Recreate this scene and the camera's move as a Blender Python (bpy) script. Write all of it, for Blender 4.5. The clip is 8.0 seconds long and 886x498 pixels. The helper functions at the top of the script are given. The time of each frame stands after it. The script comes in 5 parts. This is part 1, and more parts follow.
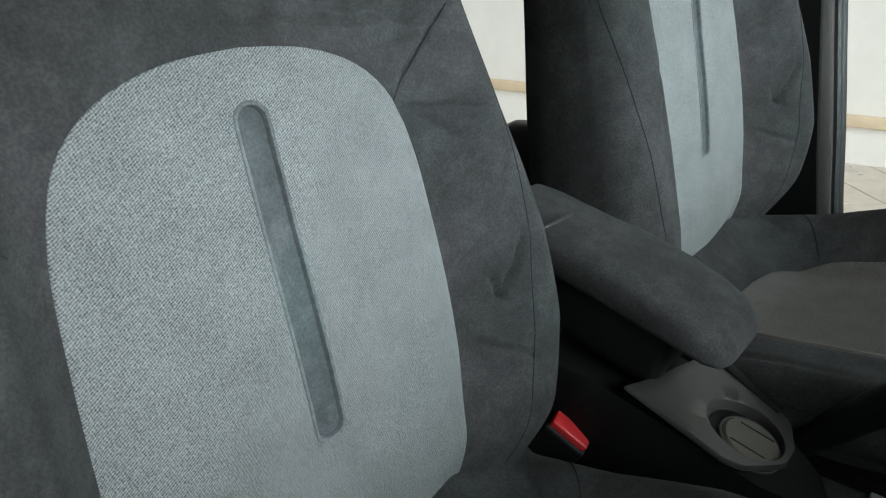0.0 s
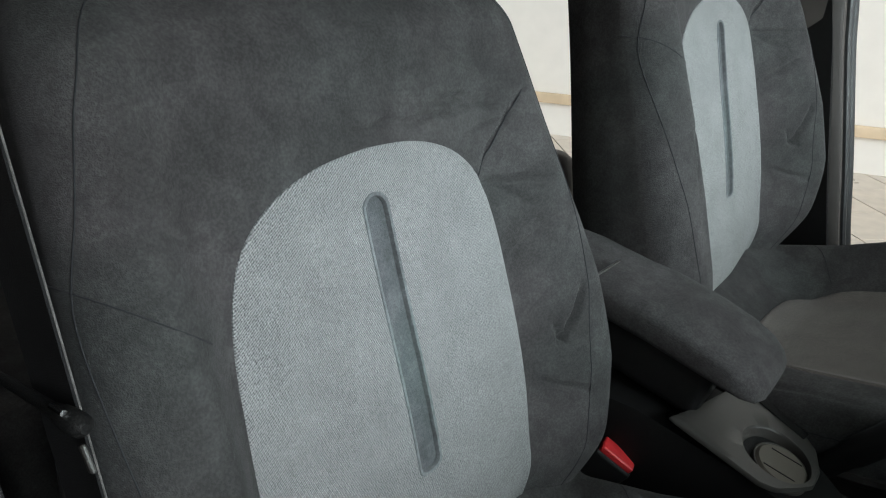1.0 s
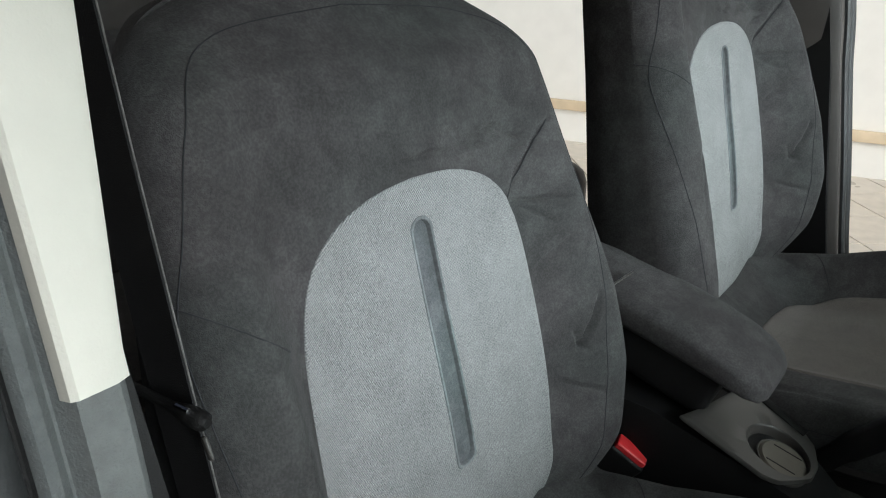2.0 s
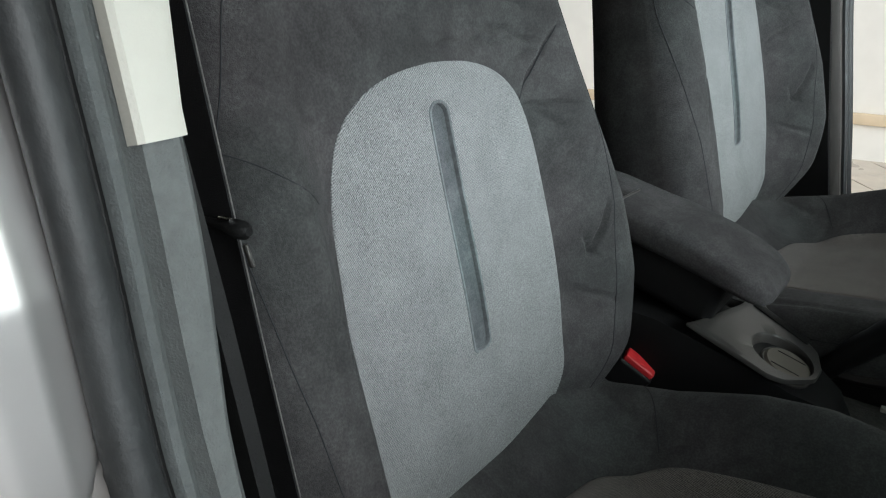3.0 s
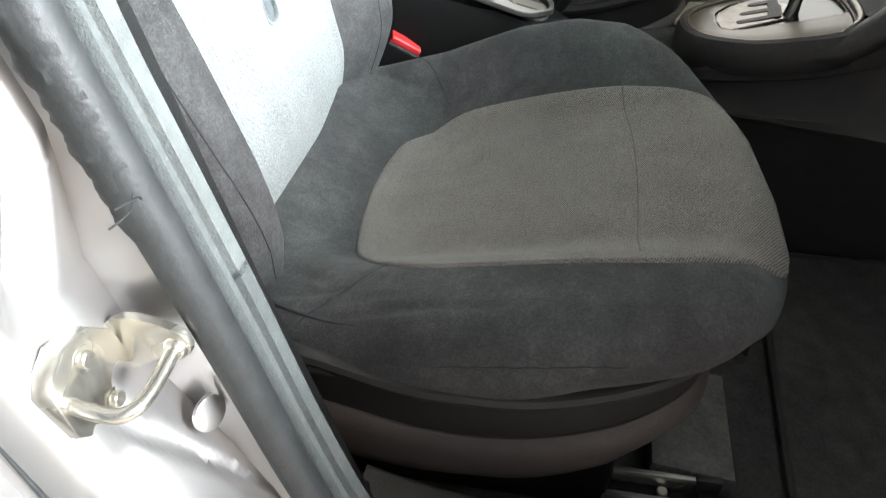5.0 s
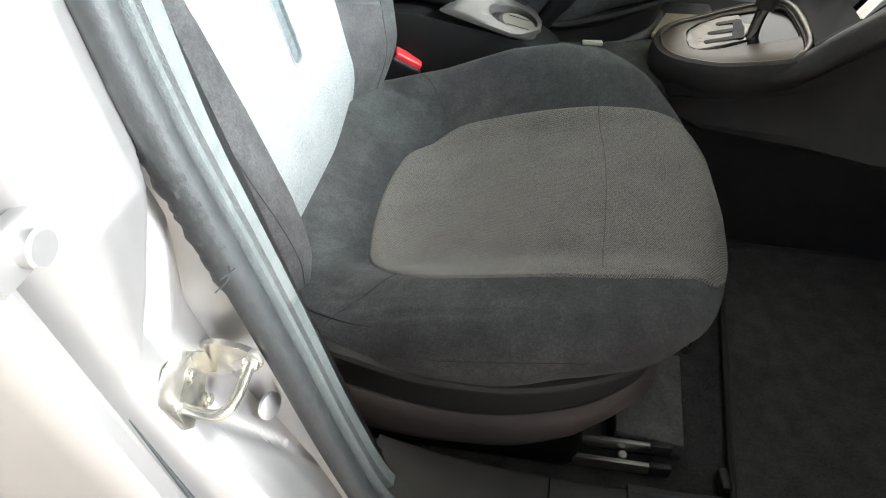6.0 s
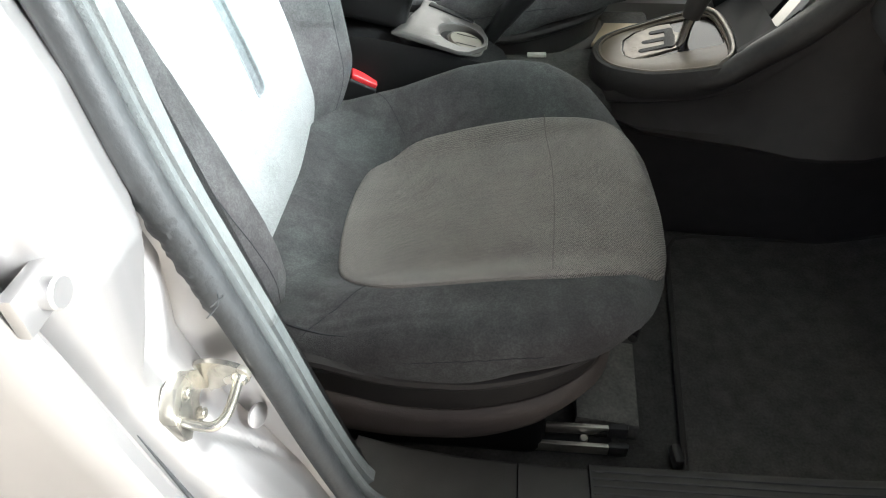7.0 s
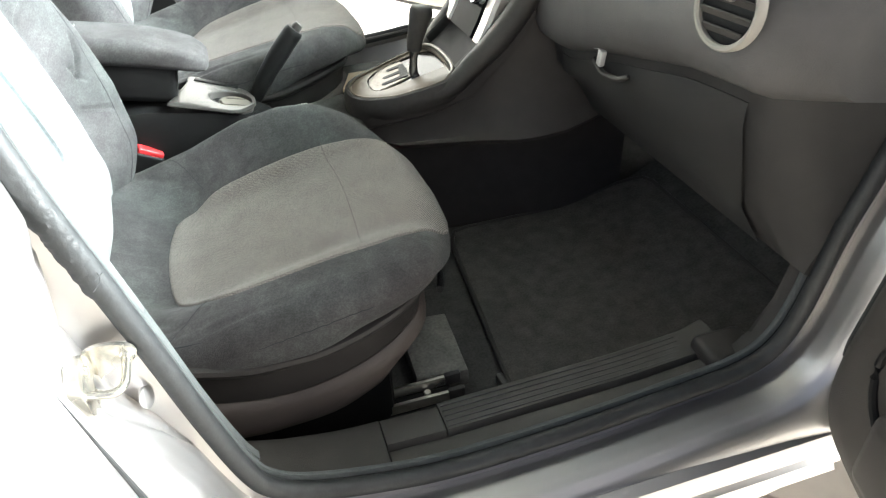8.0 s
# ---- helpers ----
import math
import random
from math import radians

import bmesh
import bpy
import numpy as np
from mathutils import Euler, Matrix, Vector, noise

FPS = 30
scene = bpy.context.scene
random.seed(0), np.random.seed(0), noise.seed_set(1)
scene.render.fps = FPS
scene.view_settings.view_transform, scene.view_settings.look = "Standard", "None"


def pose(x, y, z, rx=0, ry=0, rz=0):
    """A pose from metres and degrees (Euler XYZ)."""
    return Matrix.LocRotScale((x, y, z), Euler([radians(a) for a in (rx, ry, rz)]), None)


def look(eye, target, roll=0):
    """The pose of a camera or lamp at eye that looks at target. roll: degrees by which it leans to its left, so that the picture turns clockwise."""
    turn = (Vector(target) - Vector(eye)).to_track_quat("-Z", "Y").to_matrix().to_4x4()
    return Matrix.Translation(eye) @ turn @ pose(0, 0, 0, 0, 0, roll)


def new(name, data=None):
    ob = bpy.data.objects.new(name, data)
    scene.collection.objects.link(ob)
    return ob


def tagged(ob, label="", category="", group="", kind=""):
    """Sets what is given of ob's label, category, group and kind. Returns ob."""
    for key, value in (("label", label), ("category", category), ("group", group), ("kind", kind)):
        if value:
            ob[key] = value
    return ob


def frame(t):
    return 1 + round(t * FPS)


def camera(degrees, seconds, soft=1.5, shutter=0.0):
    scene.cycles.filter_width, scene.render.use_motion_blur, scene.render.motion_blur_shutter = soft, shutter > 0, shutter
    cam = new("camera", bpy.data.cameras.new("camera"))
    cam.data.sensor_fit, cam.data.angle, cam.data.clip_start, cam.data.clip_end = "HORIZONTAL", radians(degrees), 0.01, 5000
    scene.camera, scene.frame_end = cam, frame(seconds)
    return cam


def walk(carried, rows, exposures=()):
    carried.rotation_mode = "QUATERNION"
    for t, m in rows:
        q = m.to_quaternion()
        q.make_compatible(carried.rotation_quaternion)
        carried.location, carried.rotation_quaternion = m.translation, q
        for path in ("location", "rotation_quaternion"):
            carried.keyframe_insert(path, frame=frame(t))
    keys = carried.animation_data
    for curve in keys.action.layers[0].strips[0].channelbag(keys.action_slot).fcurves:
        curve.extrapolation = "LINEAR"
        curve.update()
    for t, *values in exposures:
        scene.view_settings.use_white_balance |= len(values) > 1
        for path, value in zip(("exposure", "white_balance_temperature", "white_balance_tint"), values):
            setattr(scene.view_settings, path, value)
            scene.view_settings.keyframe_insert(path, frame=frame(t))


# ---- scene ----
cam = camera(65.8, 8.0, soft=1.1, shutter=0.1)

PATH = [
    (0, (0.306, -0.281, 1.113), (-0.849, 1.128, 0.288), 1.5),
    (0.5, (0.287, -0.34, 1.158), (-0.868, 1.07, 0.335), 1.3),
    (1, (0.276, -0.378, 1.2), (-0.861, 1.041, 0.367), 1.6),
    (2.3, (0.301, -0.469, 1.245), (-0.85, 0.942, 0.419), 1.1),
    (2.5, (0.313, -0.485, 1.218), (-0.846, 0.921, 0.394), 1.0),
    (3, (0.328, -0.512, 1.147), (-0.828, 0.901, 0.331), 0.9),
    (3.5, (0.327, -0.546, 1.08), (-0.707, 0.947, 0.243), 0.8),
    (4, (0.298, -0.56, 1.036), (-0.417, 1.071, 0.128), 1.0),
    (4.2, (0.27, -0.569, 0.998), (-0.29, 1.131, 0.104), -0.3),
    (4.5, (0.258, -0.599, 0.988), (-0.083, 1.115, 0.016), -0.7),
    (4.8, (0.246, -0.622, 0.991), (-0.029, 1.005, -0.139), -0.1),
    (5, (0.251, -0.642, 1.001), (-0.03, 0.893, -0.25), -1.0),
    (5.2, (0.246, -0.652, 1.013), (-0.004, 0.798, -0.341), -0.3),
    (6.3, (0.261, -0.719, 1.168), (0.009, 0.731, -0.186), -0.6),
    (6.5, (0.258, -0.725, 1.176), (0.012, 0.728, -0.177), -0.6),
    (7, (0.269, -0.741, 1.188), (0.113, 0.72, -0.169), -1.3),
    (7.5, (0.265, -0.805, 1.193), (0.373, 0.656, -0.169), -2.4),
    (8, (0.229, -0.962, 1.181), (0.671, 0.604, 0.018), -3.1),
]

# ---- light ----
EXPOSURES = [(0.0, -0.37, 5910, -1), (0.6, -0.38, 5960, 1), (1.0, -0.33, 6060, 3), (2.5, -0.25, 6120, 4), (3.6, -0.45, 5990, 3), (4.0, -0.35, 6040, 4), (4.2, 0.55, 6120, 4), (4.5, 1.78, 6080, 4), (5.2, 2.12, 6080, 5), (6.5, 2.1, 6080, 4), (7.0, 2.16, 6080, 4), (7.5, 2.43, 6110, 3), (8.0, 2.93, 6130, 2)]
walk(cam, [(t, look(eye, target, roll)) for t, eye, target, roll in PATH], EXPOSURES)

world = bpy.data.worlds.new("world")
scene.world = world
world.use_nodes = True
_wn = world.node_tree.nodes
_sky = _wn.new("ShaderNodeTexSky")
_sky.sky_type = "NISHITA"
_sky.sun_disc = False
_sky.air_density = 0.1
_sky.dust_density = 7.0
_sky.ozone_density = 0.1
_sky.sun_elevation = radians(18)
_sky.sun_rotation = radians(96)
world.node_tree.links.new(_sky.outputs[0], _wn["Background"].inputs[0])
_wn["Background"].inputs[1].default_value = 0.10

sun = new("sun", bpy.data.lights.new("sun", "SUN"))
sun.data.energy = 4.7
sun.data.angle = radians(32)
sun.data.color = (0.955, 0.975, 1.0)
sun.matrix_world = look((math.cos(radians(-6)) * 5, math.sin(radians(-6)) * 5, 5 * math.tan(radians(18))), (0, 0, 0))

# ---- materials ----


def material(name, color, rough=0.6, metal=0.0, vary=0.2, scale=30.0, bump=0.0, bump_scale=200.0, stains=0.0, sheen=0.0, coat=0.0, spec=0.5):
    """A surface with two scales of colour variation and a fine relief, in metres of the object."""
    m = bpy.data.materials.new(name)
    m.use_nodes = True
    n, l = m.node_tree.nodes, m.node_tree.links
    b = n["Principled BSDF"]
    b.inputs["Roughness"].default_value = rough
    b.inputs["Metallic"].default_value = metal
    b.inputs["Specular IOR Level"].default_value = spec
    b.inputs["Sheen Weight"].default_value = sheen
    b.inputs["Sheen Roughness"].default_value = 0.4
    b.inputs["Coat Weight"].default_value = coat
    b.inputs["Coat Roughness"].default_value = 0.08
    co = n.new("ShaderNodeTexCoord")
    fine = n.new("ShaderNodeTexNoise")
    fine.inputs["Scale"].default_value = scale
    fine.inputs["Detail"].default_value = 5
    wide = n.new("ShaderNodeTexNoise")
    wide.inputs["Scale"].default_value = scale / 7
    wide.inputs["Detail"].default_value = 3
    mix = n.new("ShaderNodeMath")
    mix.operation = "ADD"
    l.new(co.outputs["Object"], fine.inputs["Vector"])
    l.new(co.outputs["Object"], wide.inputs["Vector"])
    l.new(fine.outputs[0], mix.inputs[0])
    l.new(wide.outputs[0], mix.inputs[1])
    ramp = n.new("ShaderNodeMapRange")
    ramp.inputs["From Min"].default_value = 0.7
    ramp.inputs["From Max"].default_value = 1.3
    ramp.inputs["To Min"].default_value = 1 - vary
    ramp.inputs["To Max"].default_value = 1 + vary
    l.new(mix.outputs[0], ramp.inputs["Value"])
    tint = n.new("ShaderNodeVectorMath")
    tint.operation = "SCALE"
    tint.inputs[0].default_value = color
    l.new(ramp.outputs[0], tint.inputs["Scale"])
    l.new(tint.outputs[0], b.inputs["Base Color"])
    if stains:
        r2 = n.new("ShaderNodeMapRange")
        r2.inputs["From Min"].default_value = 0.3
        r2.inputs["From Max"].default_value = 0.7
        r2.inputs["To Min"].default_value = rough - stains
        r2.inputs["To Max"].default_value = rough + stains
        l.new(wide.outputs[0], r2.inputs["Value"])
        l.new(r2.outputs[0], b.inputs["Roughness"])
    if bump:
        grain = n.new("ShaderNodeTexNoise")
        grain.inputs["Scale"].default_value = bump_scale
        grain.inputs["Detail"].default_value = 3
        l.new(co.outputs["Object"], grain.inputs["Vector"])
        bp = n.new("ShaderNodeBump")
        bp.inputs["Strength"].default_value = bump
        bp.inputs["Distance"].default_value = 0.002
        l.new(grain.outputs[0], bp.inputs["Height"])
        l.new(bp.outputs[0], b.inputs["Normal"])
    return m


def weave(name, dark, light, pitch, across, along, low=0.23, high=0.79):
    """Woven cloth: fine twill lines and knots, in two tones. across, along: the axes of the cloth in the object."""
    m = bpy.data.materials.new(name)
    m.use_nodes = True
    n, l = m.node_tree.nodes, m.node_tree.links
    b = n["Principled BSDF"]
    b.inputs["Roughness"].default_value = 0.85
    b.inputs["Sheen Weight"].default_value = 0.08
    b.inputs["Specular IOR Level"].default_value = 0.12
    co = n.new("ShaderNodeTexCoord")

    def dot(axis):
        d = n.new("ShaderNodeVectorMath")
        d.operation = "DOT_PRODUCT"
        d.inputs[1].default_value = axis
        l.new(co.outputs["Object"], d.inputs[0])
        return d.outputs["Value"]

    def op(kind, x, y):
        o = n.new("ShaderNodeMath")
        o.operation = kind
        for i, v in enumerate((x, y)):
            if isinstance(v, (int, float)):
                o.inputs[i].default_value = v
            else:
                l.new(v, o.inputs[i])
        return o.outputs[0]

    jitter = n.new("ShaderNodeTexNoise")
    jitter.inputs["Scale"].default_value = 330
    jitter.inputs["Detail"].default_value = 2
    l.new(co.outputs["Object"], jitter.inputs["Vector"])
    speck = n.new("ShaderNodeTexNoise")
    speck.inputs["Scale"].default_value = 620
    speck.inputs["Detail"].default_value = 1
    l.new(co.outputs["Object"], speck.inputs["Vector"])
    u, v = dot(across), dot(along)
    k = 2 * math.pi / pitch
    wob = op("MULTIPLY", jitter.outputs[0], 5.4)
    a = op("SINE", op("ADD", op("MULTIPLY", op("SUBTRACT", v, op("MULTIPLY", u, 0.62)), k), wob), 0)
    c = op("SINE", op("ADD", op("MULTIPLY", op("ADD", u, op("MULTIPLY", v, 0.3)), k * 0.9), wob), 0)
    h = op("ADD", op("MULTIPLY", op("ADD", a, op("MULTIPLY", c, 0.45)), 0.32), 0.5)
    wide = n.new("ShaderNodeTexNoise")
    wide.inputs["Scale"].default_value = 22
    wide.inputs["Detail"].default_value = 5
    l.new(co.outputs["Object"], wide.inputs["Vector"])
    f = op("ADD", op("MULTIPLY", h, 0.45), op("ADD", op("MULTIPLY", wide.outputs[0], 0.16), op("MULTIPLY", speck.outputs[0], 0.60)))
    f = op("SUBTRACT", f, 0.100)
    ramp = n.new("ShaderNodeValToRGB")
    ramp.color_ramp.elements[0].position, ramp.color_ramp.elements[1].position = low, high
    ramp.color_ramp.elements[0].color = (*dark, 1)
    ramp.color_ramp.elements[1].color = (*light, 1)
    l.new(f, ramp.inputs[0])
    l.new(ramp.outputs[0], b.inputs["Base Color"])
    bp = n.new("ShaderNodeBump")
    bp.inputs["Strength"].default_value = 0.6
    bp.inputs["Distance"].default_value = 0.0010
    l.new(h, bp.inputs["Height"])
    l.new(bp.outputs[0], b.inputs["Normal"])
    return m


def suede(name, color, nap=0.14):
    """Napped cloth: brushed patches of lighter and darker pile, smudges and a fine nap."""
    m = material(name, color, 0.9, vary=0.14, scale=170, bump=0.5, bump_scale=900, sheen=0.05, spec=0.08)
    n, l = m.node_tree.nodes, m.node_tree.links
    b = n["Principled BSDF"]
    was = b.inputs["Base Color"].links[0].from_socket
    co = n.new("ShaderNodeTexCoord")
    value = None
    for scale, detail, warp, low, high, swing in ((8, 4, 0.6, 0.36, 0.64, 0.13), (38, 8, 0.4, 0.40, 0.62, 0.10), (420, 2, 0.0, 0.36, 0.66, nap)):
        t = n.new("ShaderNodeTexNoise")
        t.inputs["Scale"].default_value = scale
        t.inputs["Detail"].default_value = detail
        t.inputs["Distortion"].default_value = warp
        l.new(co.outputs["Object"], t.inputs["Vector"])
        r = n.new("ShaderNodeMapRange")
        r.interpolation_type = "SMOOTHSTEP"
        r.inputs["From Min"].default_value = low
        r.inputs["From Max"].default_value = high
        r.inputs["To Min"].default_value = 1 - swing
        r.inputs["To Max"].default_value = 1 + swing
        l.new(t.outputs[0], r.inputs["Value"])
        if value is None:
            value = r.outputs[0]
        else:
            k = n.new("ShaderNodeMath")
            k.operation = "MULTIPLY"
            l.new(value, k.inputs[0])
            l.new(r.outputs[0], k.inputs[1])
            value = k.outputs[0]
    s = n.new("ShaderNodeVectorMath")
    s.operation = "SCALE"
    l.new(was, s.inputs[0])
    l.new(value, s.inputs["Scale"])
    drift = n.new("ShaderNodeTexNoise")
    drift.inputs["Scale"].default_value = 5
    l.new(co.outputs["Object"], drift.inputs["Vector"])
    hue = n.new("ShaderNodeValToRGB")
    hue.color_ramp.elements[0].position, hue.color_ramp.elements[1].position = 0.4, 0.6
    hue.color_ramp.elements[0].color = (0.97, 1.01, 1.0, 1)
    hue.color_ramp.elements[1].color = (1.03, 0.99, 1.01, 1)
    l.new(drift.outputs[0], hue.inputs[0])
    tinted = n.new("ShaderNodeVectorMath")
    tinted.operation = "MULTIPLY"
    l.new(s.outputs[0], tinted.inputs[0])
    l.new(hue.outputs[0], tinted.inputs[1])
    l.new(tinted.outputs[0], b.inputs["Base Color"])
    return m


SUEDE = suede("dark suede cloth", (0.0510, 0.0503, 0.0500))
CLOTH = weave("grey woven cloth", (0.060, 0.062, 0.063), (0.348, 0.353, 0.353), 0.0020, (0, 1, 0), (0, 0, 1))
SEATCLOTH = weave("grey woven seat cloth", (0.041, 0.036, 0.033), (0.220, 0.198, 0.182), 0.0024, (0, 1, 0), (1, 0, 0), 0.28, 0.74)
STRIPE = suede("slate suede inlay", (0.090, 0.099, 0.102), 0.10)
STRIPE_RIM = suede("pale slate suede piping", (0.150, 0.165, 0.168), 0.10)
THREAD = material("black thread", (0.015, 0.016, 0.018), 0.9)
BLACK = material("black grained plastic", (0.009, 0.009, 0.009), 0.5, vary=0.15, bump=0.3, bump_scale=900, spec=0.2)
# slight brown tint holds the warm light that reaches the console
CHARCOAL = material("charcoal grained plastic", (0.052, 0.047, 0.043), 0.55, vary=0.15, bump=0.35, bump_scale=800, spec=0.35)
# darker than the console plastic, for the darkness under the upper pad
DASHLOW = material("grey lower dashboard plastic darkened for shade", (0.030, 0.029, 0.028), 0.6, vary=0.12, bump=0.35, bump_scale=800, spec=0.3)
SLATE = material("grey soft dashboard plastic", (0.076, 0.073, 0.071), 0.6, vary=0.12, bump=0.4, bump_scale=700)
SHIELD = material("dark grey shield plastic", (0.022, 0.020, 0.019), 0.55, vary=0.12, bump=0.3, bump_scale=700, spec=0.3)
BROWNISH = material("dark taupe plastic", (0.060, 0.049, 0.043), 0.55, vary=0.12, bump=0.3, bump_scale=700)
PILLARGREY = material("grey textured pillar trim", (0.112, 0.120, 0.118), 0.8, vary=0.15, scale=120, bump=0.5, bump_scale=600)
CREAM = material("cream pillar cover", (0.56, 0.55, 0.49), 0.6, vary=0.05, bump=0.15, bump_scale=500)
RUBBER = material("black rubber seal", (0.024, 0.026, 0.027), 0.55, vary=0.3, scale=80, bump=0.2, bump_scale=300)
FLOCK = material("grey flocked seal", (0.084, 0.092, 0.092), 0.85, vary=0.14, scale=150, bump=0.5, bump_scale=700)
GREYCARPET = material("grey needle carpet", (0.19, 0.182, 0.160), 0.95, vary=0.3, scale=200, bump=0.7, bump_scale=700)
GLASS = material("tinted glass", (0.62, 0.70, 0.66), 0.02, vary=0.02)
GLASS.node_tree.nodes["Principled BSDF"].inputs["Transmission Weight"].default_value = 1.0
STITCH = material("pale stitching", (0.11, 0.105, 0.10), 0.8, vary=0.4, scale=400)
PAINT = material("silver metallic paint", (0.45, 0.441, 0.435), 0.36, 0.8, vary=0.04, scale=20, coat=0.4)
GREYPLASTIC = material("satin grey console plastic", (0.042, 0.040, 0.037), 0.34, vary=0.1, bump=0.15, bump_scale=900)
STEEL = material("bright zinc steel", (0.55, 0.53, 0.47), 0.28, 0.9, vary=0.15, scale=60, stains=0.1)
CHROME = material("chrome trim", (0.72, 0.72, 0.72), 0.12, 1.0, vary=0.03)
RED = material("red buckle plastic", (0.62, 0.03, 0.035), 0.4, vary=0.1, bump=0.1)
WEBBING = material("black belt webbing", (0.009, 0.009, 0.0095), 0.7, vary=0.2, scale=300, bump=0.5, bump_scale=900, spec=0.2)
# both carpets lightened past black to stand for glare haze over the footwell
CARPET = material("black floor carpet", (0.062, 0.060, 0.055), 0.95, vary=0.4, scale=200, bump=0.8, bump_scale=600)
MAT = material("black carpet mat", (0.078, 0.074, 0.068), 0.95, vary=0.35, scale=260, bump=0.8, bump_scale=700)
TILE = material("beige floor tile", (0.58, 0.52, 0.44), 0.35, vary=0.12, scale=14, stains=0.1)
GROUT = material("brown grout", (0.16, 0.12, 0.09), 0.9, vary=0.3, scale=60)
WALL = material("white outside wall", (0.88, 0.86, 0.81), 0.9, vary=0.04, scale=8)
BAND = material("beige skirting", (0.55, 0.44, 0.30), 0.6, vary=0.12, scale=12)
# LEATHER, GLOSS and BEZEL are browned further for the warm light there
LEATHER = material("black stitched leather", (0.034, 0.031, 0.028), 0.5, vary=0.2, scale=120, bump=0.3, bump_scale=500)
# black sunk below the other plastics to hold the recess's shade
POCKET = material("matt black tray with recess shade", (0.003, 0.003, 0.003), 0.5, vary=0.2, spec=0.06)
GLOSS = material("bronze gloss plate", (0.014, 0.011, 0.009), 0.16, 0.0, vary=0.15)
GLOSS.node_tree.nodes["Principled BSDF"].inputs["Specular IOR Level"].default_value = 0.25
BEZEL = material("brown grey satin bezel", (0.118, 0.092, 0.064), 0.42, vary=0.1, bump=0.1)
SILLGREY = material("grey sill plastic", (0.064, 0.060, 0.054), 0.6, vary=0.14, bump=0.3, bump_scale=800)
PALE = material("pale grey vent plastic", (0.30, 0.285, 0.25), 0.5, vary=0.1)
WEDGEBEIGE = material("plain beige", (0.45, 0.36, 0.25), 0.8, vary=0.08)
LATCH = material("pale satin latch metal", (0.66, 0.65, 0.63), 0.35, 0.25, vary=0.05)
SATIN = material("satin silver trim", (0.45, 0.43, 0.40), 0.3, 0.8, vary=0.08)
GATEMETAL = material("worn grey gate metal", (0.16, 0.143, 0.12), 0.34, 0.6, vary=0.25, scale=90, stains=0.1)
FOLD = material("grey-brown sewn fold", (0.060, 0.053, 0.046), 0.9, vary=0.3, scale=200)
CUPBASE = material("beige rubber cup base", (0.10, 0.088, 0.072), 0.7, vary=0.12, bump=0.2, bump_scale=500)
DOORBEIGE = material("light grey door card", (0.74, 0.71, 0.64), 0.7, vary=0.08, bump=0.2, bump_scale=500)

# ---- mesh tools ----


def empty(name, at=(0, 0, 0), label="", category="", group="", kind=""):
    ob = new(name)
    ob.location = at
    ob.empty_display_size = 0.05
    return tagged(ob, label, category, group, kind)


def solid(name, bm, mat, smooth=True):
    bmesh.ops.recalc_face_normals(bm, faces=bm.faces)
    me = bpy.data.meshes.new(name)
    bm.to_mesh(me)
    bm.free()
    me.materials.append(mat)
    if smooth:
        me.shade_smooth()
        me.set_sharp_from_angle(angle=radians(38))
    return new(name, me)


def part(name, bm, mat, parent, label="", smooth=True):
    ob = solid(name, bm, mat, smooth)
    ob.parent = parent
    if parent.type == "EMPTY":
        ob.matrix_parent_inverse = Matrix.Translation(-parent.location)
    return tagged(ob, label)


def thing(name, bm, mat, label, category, group="", kind="", smooth=True):
    return tagged(solid(name, bm, mat, smooth), label, category, group, kind)


def surf(rows, wrap=False, caps=False, bm=None):
    """A skin over rows of points; wrap joins each row's ends, caps closes the first and last row."""
    bm = bm or bmesh.new()
    grid = [[bm.verts.new(p) for p in row] for row in rows]
    for a, b in zip(grid, grid[1:]):
        n = len(a)
        for i in range(n if wrap else n - 1):
            j = (i + 1) % n
            bm.faces.new((a[i], a[j], b[j], b[i]))
    if caps:
        bm.faces.new(grid[0])
        bm.faces.new(list(reversed(grid[-1])))
    return bm


def box(c, s, bevel=0.004, segs=2, m=None, bm=None):
    """A bevelled block about c, of size s, turned by m."""
    bm = bm or bmesh.new()
    mat = Matrix.Translation(c) @ (m or Matrix()) @ Matrix.Diagonal((*s, 1))
    vs = bmesh.ops.create_cube(bm, size=1, matrix=mat)["verts"]
    if bevel:
        es = list({e for v in vs for e in v.link_edges})
        bmesh.ops.bevel(bm, geom=es, offset=bevel, segments=segs, profile=0.5, affect="EDGES")
    return bm


def tube(points, r, n=8, bm=None, flat=1.0, caps=True):
    """A round bar along points; flat squeezes it across its upright."""
    pts = [Vector(p) for p in points]
    rows = []
    for i, p in enumerate(pts):
        d = (pts[min(i + 1, len(pts) - 1)] - pts[max(i - 1, 0)]).normalized()
        side = d.cross(Vector((0, 0, 1)))
        side = side.normalized() if side.length > 0.05 else d.cross(Vector((0, 1, 0))).normalized()
        up = side.cross(d).normalized()
        rr = r[i] if isinstance(r, (list, tuple)) else r
        rows.append([p + side * math.cos(k * math.tau / n) * rr + up * math.sin(k * math.tau / n) * rr * flat for k in range(n)])
    return surf(rows, True, caps, bm)


def ring(center, axis, outer, inner, depth, n=40, bm=None):
    """A ring with a rounded rim about axis."""
    q = Vector(axis).to_track_quat("Z", "Y")
    prof = [(inner, 0), (inner, depth * 0.8), (inner + (outer - inner) * 0.3, depth), (outer - (outer - inner) * 0.3, depth), (outer, depth * 0.7), (outer, 0)]
    rows = [[Vector(center) + q @ Vector((math.cos(k * math.tau / n) * r, math.sin(k * math.tau / n) * r, z)) for r, z in prof] for k in range(n + 1)]
    return surf(rows, True, False, bm)


